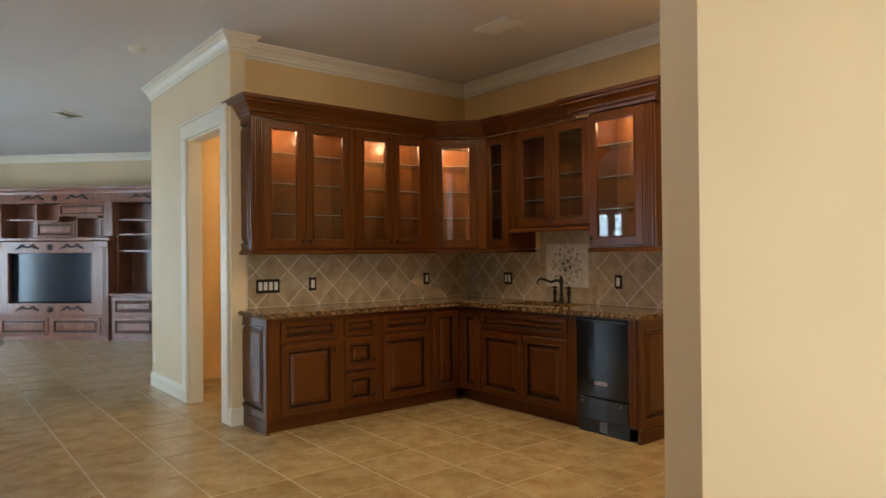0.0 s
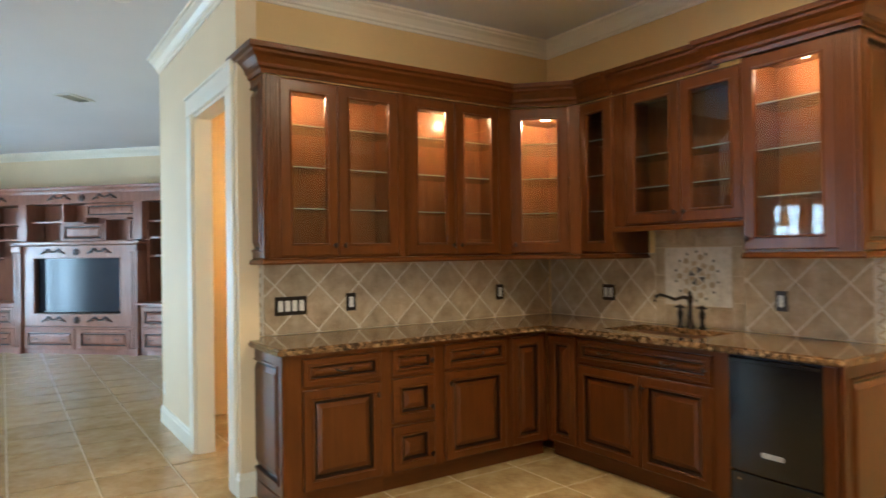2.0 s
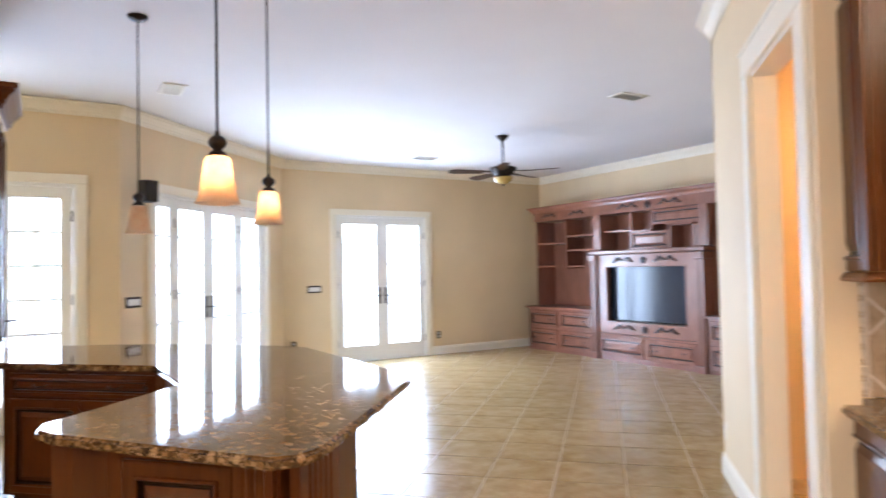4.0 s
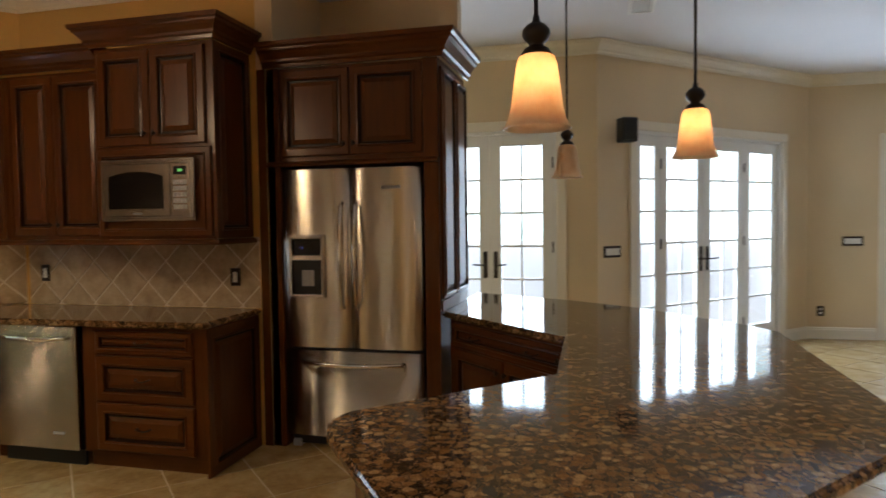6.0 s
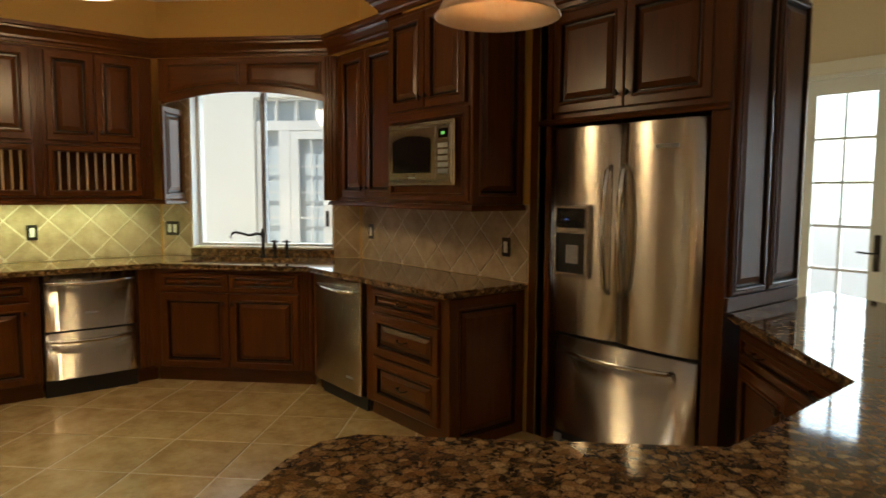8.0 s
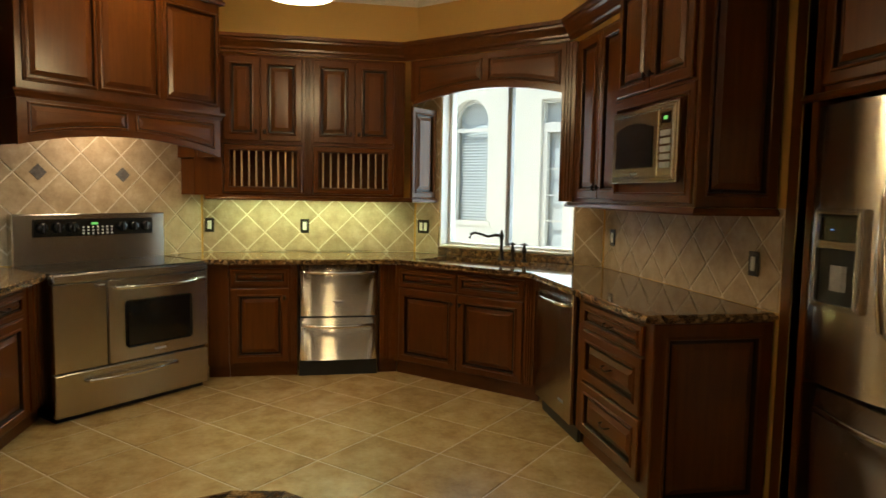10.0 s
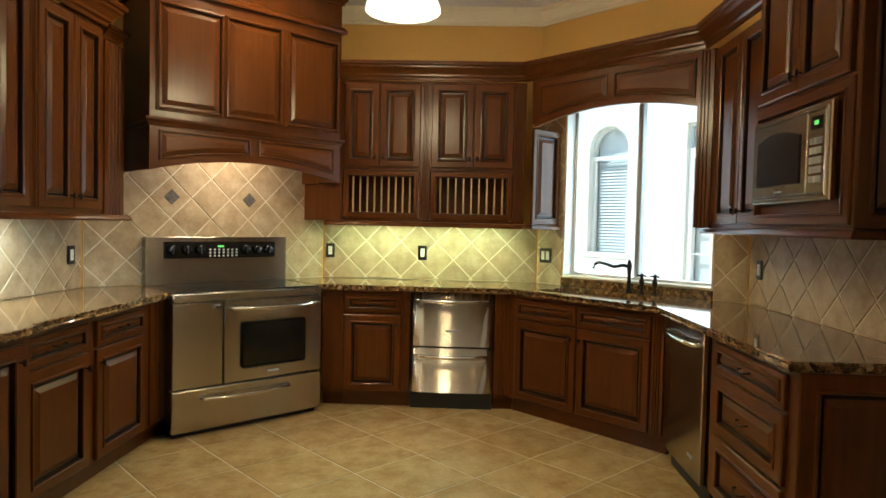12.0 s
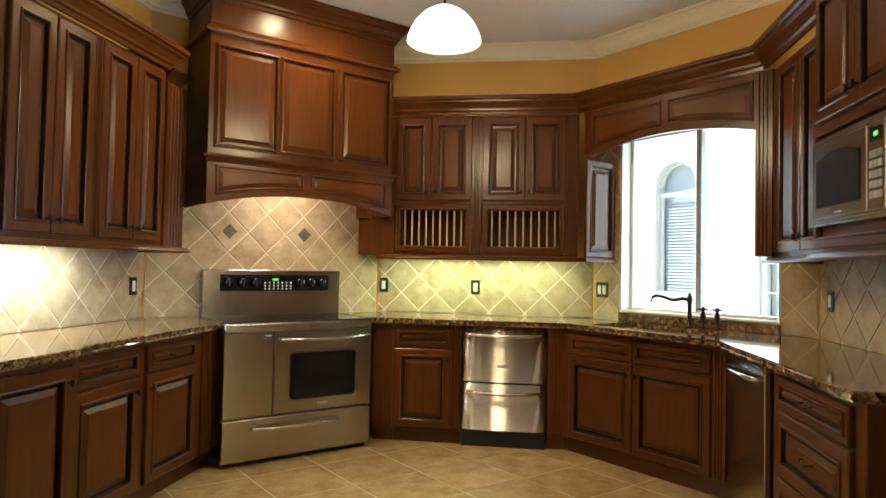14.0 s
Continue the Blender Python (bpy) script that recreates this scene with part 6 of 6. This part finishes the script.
for a, c in ((-0.88, -0.80), (-0.53, -0.36), (0.24, 0.32), (0.92, 1.08), (1.52, 1.60)):
    part("post", box(B(), a, c, 0.06, 0.16, -0.17, 2.329), DOOR_WHITE, fd)
for a, c in ((-0.80, -0.53), (-0.36, 0.24), (0.32, 0.92), (1.08, 1.52)):
    if c - a > 0.5:
        part("stile", box(B(), a, a + 0.13, 0.07, 0.12, 0.0, 2.329), DOOR_WHITE, fd)
        part("stile", box(B(), c - 0.10, c, 0.07, 0.12, 0.0, 2.329), DOOR_WHITE, fd)
        part("rail", box(B(), a + 0.13, c - 0.10, 0.07, 0.12, 2.20, 2.329), DOOR_WHITE, fd)
    part("rail", box(B(), a, c, 0.071, 0.119, -0.17, 0.28), DOOR_WHITE, fd)
    for z in (0.66, 1.04, 1.42, 1.80):
        part("muntin", box(B(), a, c, 0.08, 0.11, z - 0.012, z + 0.012), DOOR_WHITE, fd)
    if c - a > 0.5:
        m_ = (a + c) / 2 + 0.015
        part("muntin", box(B(), m_ - 0.010, m_ + 0.010, 0.081, 0.109, 0.28, 2.20), DOOR_WHITE, fd)
    # added sheet; its pale teal stands in for the bright look of the glazing
    part("curtain", box(B(), a, c, 0.20, 0.205, 0.0, 2.33), BLIND, fd, "pale sheet added behind the opening")
for k in range(9):
    x = -0.88 + 2.48 * k / 8
    part("muntin", box(B(), x - 0.02, x + 0.02, 0.07, 0.14, 2.47, 2.76), DOOR_WHITE, fd)
part("rail", box(B(), -0.88, 1.60, 0.06, 0.16, 2.76, 2.80), DOOR_WHITE, fd)
# same added sheet behind the transom
part("curtain", box(B(), -0.88, 1.60, 0.20, 0.205, 2.47, 2.80), BLIND, fd, "pale sheet added behind the opening")
for x in (0.20, 0.36):
    part("door_handle", box(B(), x - 0.02, x + 0.02, 0.04, 0.069, 0.92, 1.15, 0.004), BRONZE, fd)


def glow_backdrop():
    """Added self-lit backdrop far beyond the patio; its glow stands in for bright garden."""
    m, nt, b = material("glow_backdrop")
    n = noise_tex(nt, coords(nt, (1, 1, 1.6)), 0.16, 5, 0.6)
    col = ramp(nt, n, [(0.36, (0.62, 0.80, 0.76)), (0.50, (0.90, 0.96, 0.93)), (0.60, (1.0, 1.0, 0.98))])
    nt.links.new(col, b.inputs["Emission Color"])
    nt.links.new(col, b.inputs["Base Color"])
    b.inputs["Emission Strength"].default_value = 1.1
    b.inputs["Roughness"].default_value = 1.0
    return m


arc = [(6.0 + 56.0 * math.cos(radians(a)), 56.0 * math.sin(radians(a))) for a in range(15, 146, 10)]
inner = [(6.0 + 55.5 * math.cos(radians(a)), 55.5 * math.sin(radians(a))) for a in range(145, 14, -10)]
solid("backdrop", prism(B(), arc + inner, -0.17, 15.0), glow_backdrop(), "glowing pale backdrop standing in for the bright garden", kind="structure")

# ---- round inlay in the hall floor ----
inlay = thing("floor_inlay", pose(7.15, -1.38, 0.0005), "round pale stone inlay set in the hall floor", "floor inlay")
for r0, r1, mat, z in ((0.0, 0.16, PALE_TILE, 0.0045), (0.17, 0.40, SPLASH_TILE, 0.004), (0.41, 0.47, DARK_TILE, 0.004), (0.48, 0.78, PALE_TILE, 0.004)):
    for k in range(12):
        a0, a1 = (k + 0.03) * math.pi / 6, (k + 0.97) * math.pi / 6
        pts = [(r1 * math.cos(a0 + (a1 - a0) * j / 3), r1 * math.sin(a0 + (a1 - a0) * j / 3)) for j in range(4)]
        pts += [(r0 * math.cos(a1 - (a1 - a0) * j / 3), r0 * math.sin(a1 - (a1 - a0) * j / 3)) for j in range(4)] if r0 else [(0, 0)]
        part("stone", prism(B(), pts, 0.0, z), mat, inlay)


# ---- splashback tiles ----
def clipped(poly, x0, x1, z0, z1):
    for axis, lim, sign in ((0, x0, 1), (0, x1, -1), (1, z0, 1), (1, z1, -1)):
        out = []
        for k in range(len(poly)):
            a, b = poly[k - 1], poly[k]
            da, db = sign * (a[axis] - lim), sign * (b[axis] - lim)
            if (da >= 0) != (db >= 0):
                t = da / (da - db)
                out.append((a[0] + (b[0] - a[0]) * t, a[1] + (b[1] - a[1]) * t))
            if db >= 0:
                out.append(b)
        poly = out
        if len(poly) < 3:
            return []
    return poly


def area(poly):
    return 0.5 * abs(sum(poly[k - 1][0] * poly[k][1] - poly[k][0] * poly[k - 1][1] for k in range(len(poly))))


def tile_piece(poly, y=-0.004, proud=0.0045):
    """A wall tile with softened front edges."""
    bm = B()
    cx, cz = sum(p[0] for p in poly) / len(poly), sum(p[1] for p in poly) / len(poly)
    shrink = lambda f: [(cx + (x - cx) * f, cz + (z - cz) * f) for x, z in poly]
    outline_rings(bm, [[(x, y, z) for x, z in poly], [(x, y - proud + 0.0012, z) for x, z in poly], [(x, y - proud, z) for x, z in shrink(0.975)]])
    return bm


DIAGONAL = 0.289


def splash(name, F, x0, x1, z0, z1, ox, oz, skip=(), insert=(), label="tan stone tiles laid on the diagonal"):
    base = solid(name, box(B(), x0, x1, -0.004, -0.0005, z0, z1), WALL_GROUT, label, kind="structure", m=F)
    h = DIAGONAL / 2
    g = h - 0.0075
    for i in range(int((x0 - ox) / h) - 2, int((x1 - ox) / h) + 3):
        for j in range(int((z0 - oz) / h) - 2, int((z1 - oz) / h) + 3):
            if (i + j) % 2 == 0:
                continue
            cx, cz = ox + i * h, oz + j * h
            poly = clipped([(cx - g, cz), (cx, cz - g), (cx + g, cz), (cx, cz + g)], x0 + 0.003, x1 - 0.003, z0 + 0.003, z1 - 0.003)
            for a, c, lo, hi in skip:
                if poly and a < cx < c:
                    poly = [] if lo < cz < hi else poly
            if not poly or area(poly) < 0.0004:
                continue
            part("tile", tile_piece(poly), SPLASH_TILE, base)
    for x, z in insert:
        s = 0.055
        part("insert_tile", tile_piece([(x - s, z), (x, z - s), (x + s, z), (x, z + s)], -0.0080, 0.003), DARK_TILE, base, "dark square insert tile")
    return base


ZS = 0.907
splash("splashback_1", BAR_L, -2.385, -0.012, ZS, 1.385, -1.448, 1.213)
splash("splashback_2", BAR_R, 0.012, 1.05, ZS, 1.385, 0.552, 1.213)
splash("splashback_3", BAR_R, 1.70, 2.41, ZS, 1.385, 2.005, 1.213)
splash("splashback_4", K_LEFT, -1.60, 0.245, ZS, 1.375, -0.508, 1.212)
splash("splashback_5", K_RANGE, 0.012, 1.80, ZS, 1.974, 0.560, 1.362, insert=((0.567, 1.511), (1.145, 1.511)))
splash("splashback_6", K_DRAWER, 3.88, 5.618, ZS, 1.375, 4.514, 1.215)
splash("splashback_7", K_SINK, 0.012, 0.255, ZS, 2.30, 0.0, 1.215)
splash("splashback_8", K_SINK, 1.48, 1.694, ZS, 2.30, 1.70, 1.215)
splash("splashback_9", K_MICRO, -0.32, 1.525, ZS, 1.375, -0.05, 1.215)

# carved border tiles at the ends of the bar splashback
for F, a in ((BAR_L, -2.455), (BAR_R, 2.412)):
    base = solid("splashback_border", box(B(), a, a + 0.068, -0.004, -0.0005, ZS, 1.385), WALL_GROUT, "carved stone border tiles beside the splashback", kind="structure", m=F)
    for k in range(4):
        lo, hi = ZS + 0.1195 * k + 0.003, ZS + 0.1195 * (k + 1) - 0.003
        t = part("border_tile", tile_piece([(a + 0.003, lo), (a + 0.065, lo), (a + 0.065, hi), (a + 0.003, hi)]), PALE_TILE, base)
        bm = B()
        tube(bm, [(a + 0.034 + 0.016 * math.sin(q * 1.05), -0.0115, lo + (hi - lo) * q / 12) for q in range(13)], 0.005, 6)
        part("carving", bm, SPLASH_TILE, t)

# straight-laid tiles and the mosaic behind the bar tap
base = solid("splashback_mosaic", box(B(), 1.05, 1.70, -0.004, -0.0005, ZS, 1.56), GROUT, "round stone mosaic framed by straight tan tiles", kind="structure", m=BAR_R)
for a, c, lo, hi in ((1.05, 1.13, ZS, 1.07), (1.05, 1.13, 1.07, 1.235), (1.05, 1.13, 1.235, 1.42), (1.62, 1.70, ZS, 1.07), (1.62, 1.70, 1.07, 1.235), (1.62, 1.70, 1.235, 1.42), (1.13, 1.295, ZS, 1.04), (1.295, 1.46, ZS, 1.04), (1.46, 1.62, ZS, 1.04),
                     (1.05, 1.21, 1.42, 1.56), (1.21, 1.375, 1.42, 1.56), (1.375, 1.54, 1.42, 1.56), (1.54, 1.70, 1.42, 1.56)):
    part("tile", tile_piece([(a + 0.003, lo + 0.003), (c - 0.003, lo + 0.003), (c - 0.003, hi - 0.003), (a + 0.003, hi - 0.003)]), SPLASH_TILE, base)
part("mosaic_field", tile_piece([(1.133, 1.043), (1.617, 1.043), (1.617, 1.417), (1.133, 1.417)]), PALE_TILE, base, "pale tumbled mosaic field")
MX, MZ = 1.375, 1.232
for k in range(14):
    a = k * 2 * math.pi / 14
    x, z = MX + 0.125 * math.cos(a), MZ + 0.125 * math.sin(a)
    r = 0.021
    part("stone", tile_piece([(x + r * math.cos(b * math.pi / 3), z + r * math.sin(b * math.pi / 3)) for b in range(6)], -0.0105, 0.003), SPLASH_TILE if k % 2 else PALE_TILE, base)
    x, z, r = MX + 0.158 * math.cos(a + 0.22), MZ + 0.158 * math.sin(a + 0.22), 0.010
    part("stone", tile_piece([(x + r * math.cos(b * math.pi / 2), z + r * math.sin(b * math.pi / 2)) for b in range(4)], -0.0105, 0.003), DARK_TILE, base)
    a0, a1 = a - 0.20, a + 0.20
    part("stone", tile_piece([(MX + q * math.cos(b), MZ + q * math.sin(b)) for q, b in ((0.070, a0), (0.098, a0), (0.098, a1), (0.070, a1))], -0.0095, 0.003), PALE_TILE if k % 2 else SPLASH_TILE, base)
for k in range(8):
    a0, a1 = k * math.pi / 4 + 0.05, (k + 1) * math.pi / 4 - 0.05
    part("stone", tile_piece([(MX + 0.010 * math.cos((a0 + a1) / 2), MZ + 0.010 * math.sin((a0 + a1) / 2)), (MX + 0.062 * math.cos(a0), MZ + 0.062 * math.sin(a0)), (MX + 0.062 * math.cos(a1), MZ + 0.062 * math.sin(a1))], -0.0080, 0.003), DARK_TILE if k % 2 else SPLASH_TILE, base)

# ---- floor tiles, laid on the diagonal of the rooms ----
floor = solid("floor", prism(B(), ROOF, -0.15, -0.0035), GROUT, "tan stone tiles with pale grout", kind="structure")
PITCH = 0.462


def slab():
    bm = B()
    s = PITCH / 2 - 0.0055
    loops = [[(-k, -k, -0.005), (k, -k, -0.005), (k, k, -0.005), (-k, k, -0.005)] for k in (s,)]
    loops += [[(-k, -k, z), (k, -k, z), (k, k, z), (-k, k, z)] for k, z in ((s, -0.002), (s - 0.003, 0.0))]
    outline_rings(bm, loops)
    return bm


def inside(x, y, poly):
    hit = False
    for k in range(len(poly)):
        (x0, y0), (x1, y1) = poly[k - 1], poly[k]
        if (y0 > y) != (y1 > y) and x < (x1 - x0) * (y - y0) / (y1 - y0) + x0:
            hit = not hit
    return hit


tile_mesh = meshed("floor_tile", slab(), FLOOR_TILE)
far = B()
for i in range(-12, 40):
    for j in range(-28, 36):
        u, v = 0.18 + (i + 0.5) * PITCH, 0.78 + (j + 0.5) * PITCH
        x, y = (u + v) * C45, (u - v) * C45
        if not inside(x, y, ROOF):
            continue
        if -1.4 < x < 6.6 and 0.7 < y < 7.0:
            ob = new("tile", tile_mesh)
            ob.parent = floor
            ob.matrix_basis = pose(x, y, 0, 0, 0, 45)
        else:
            s = (PITCH / 2 - 0.0055) * math.sqrt(2)
            prism(far, [(x - s, y), (x, y - s), (x + s, y), (x, y + s)], -0.005, 0.0)
tagged(part("far_tiles", far, FLOOR_FAR, floor), kind="stuff")
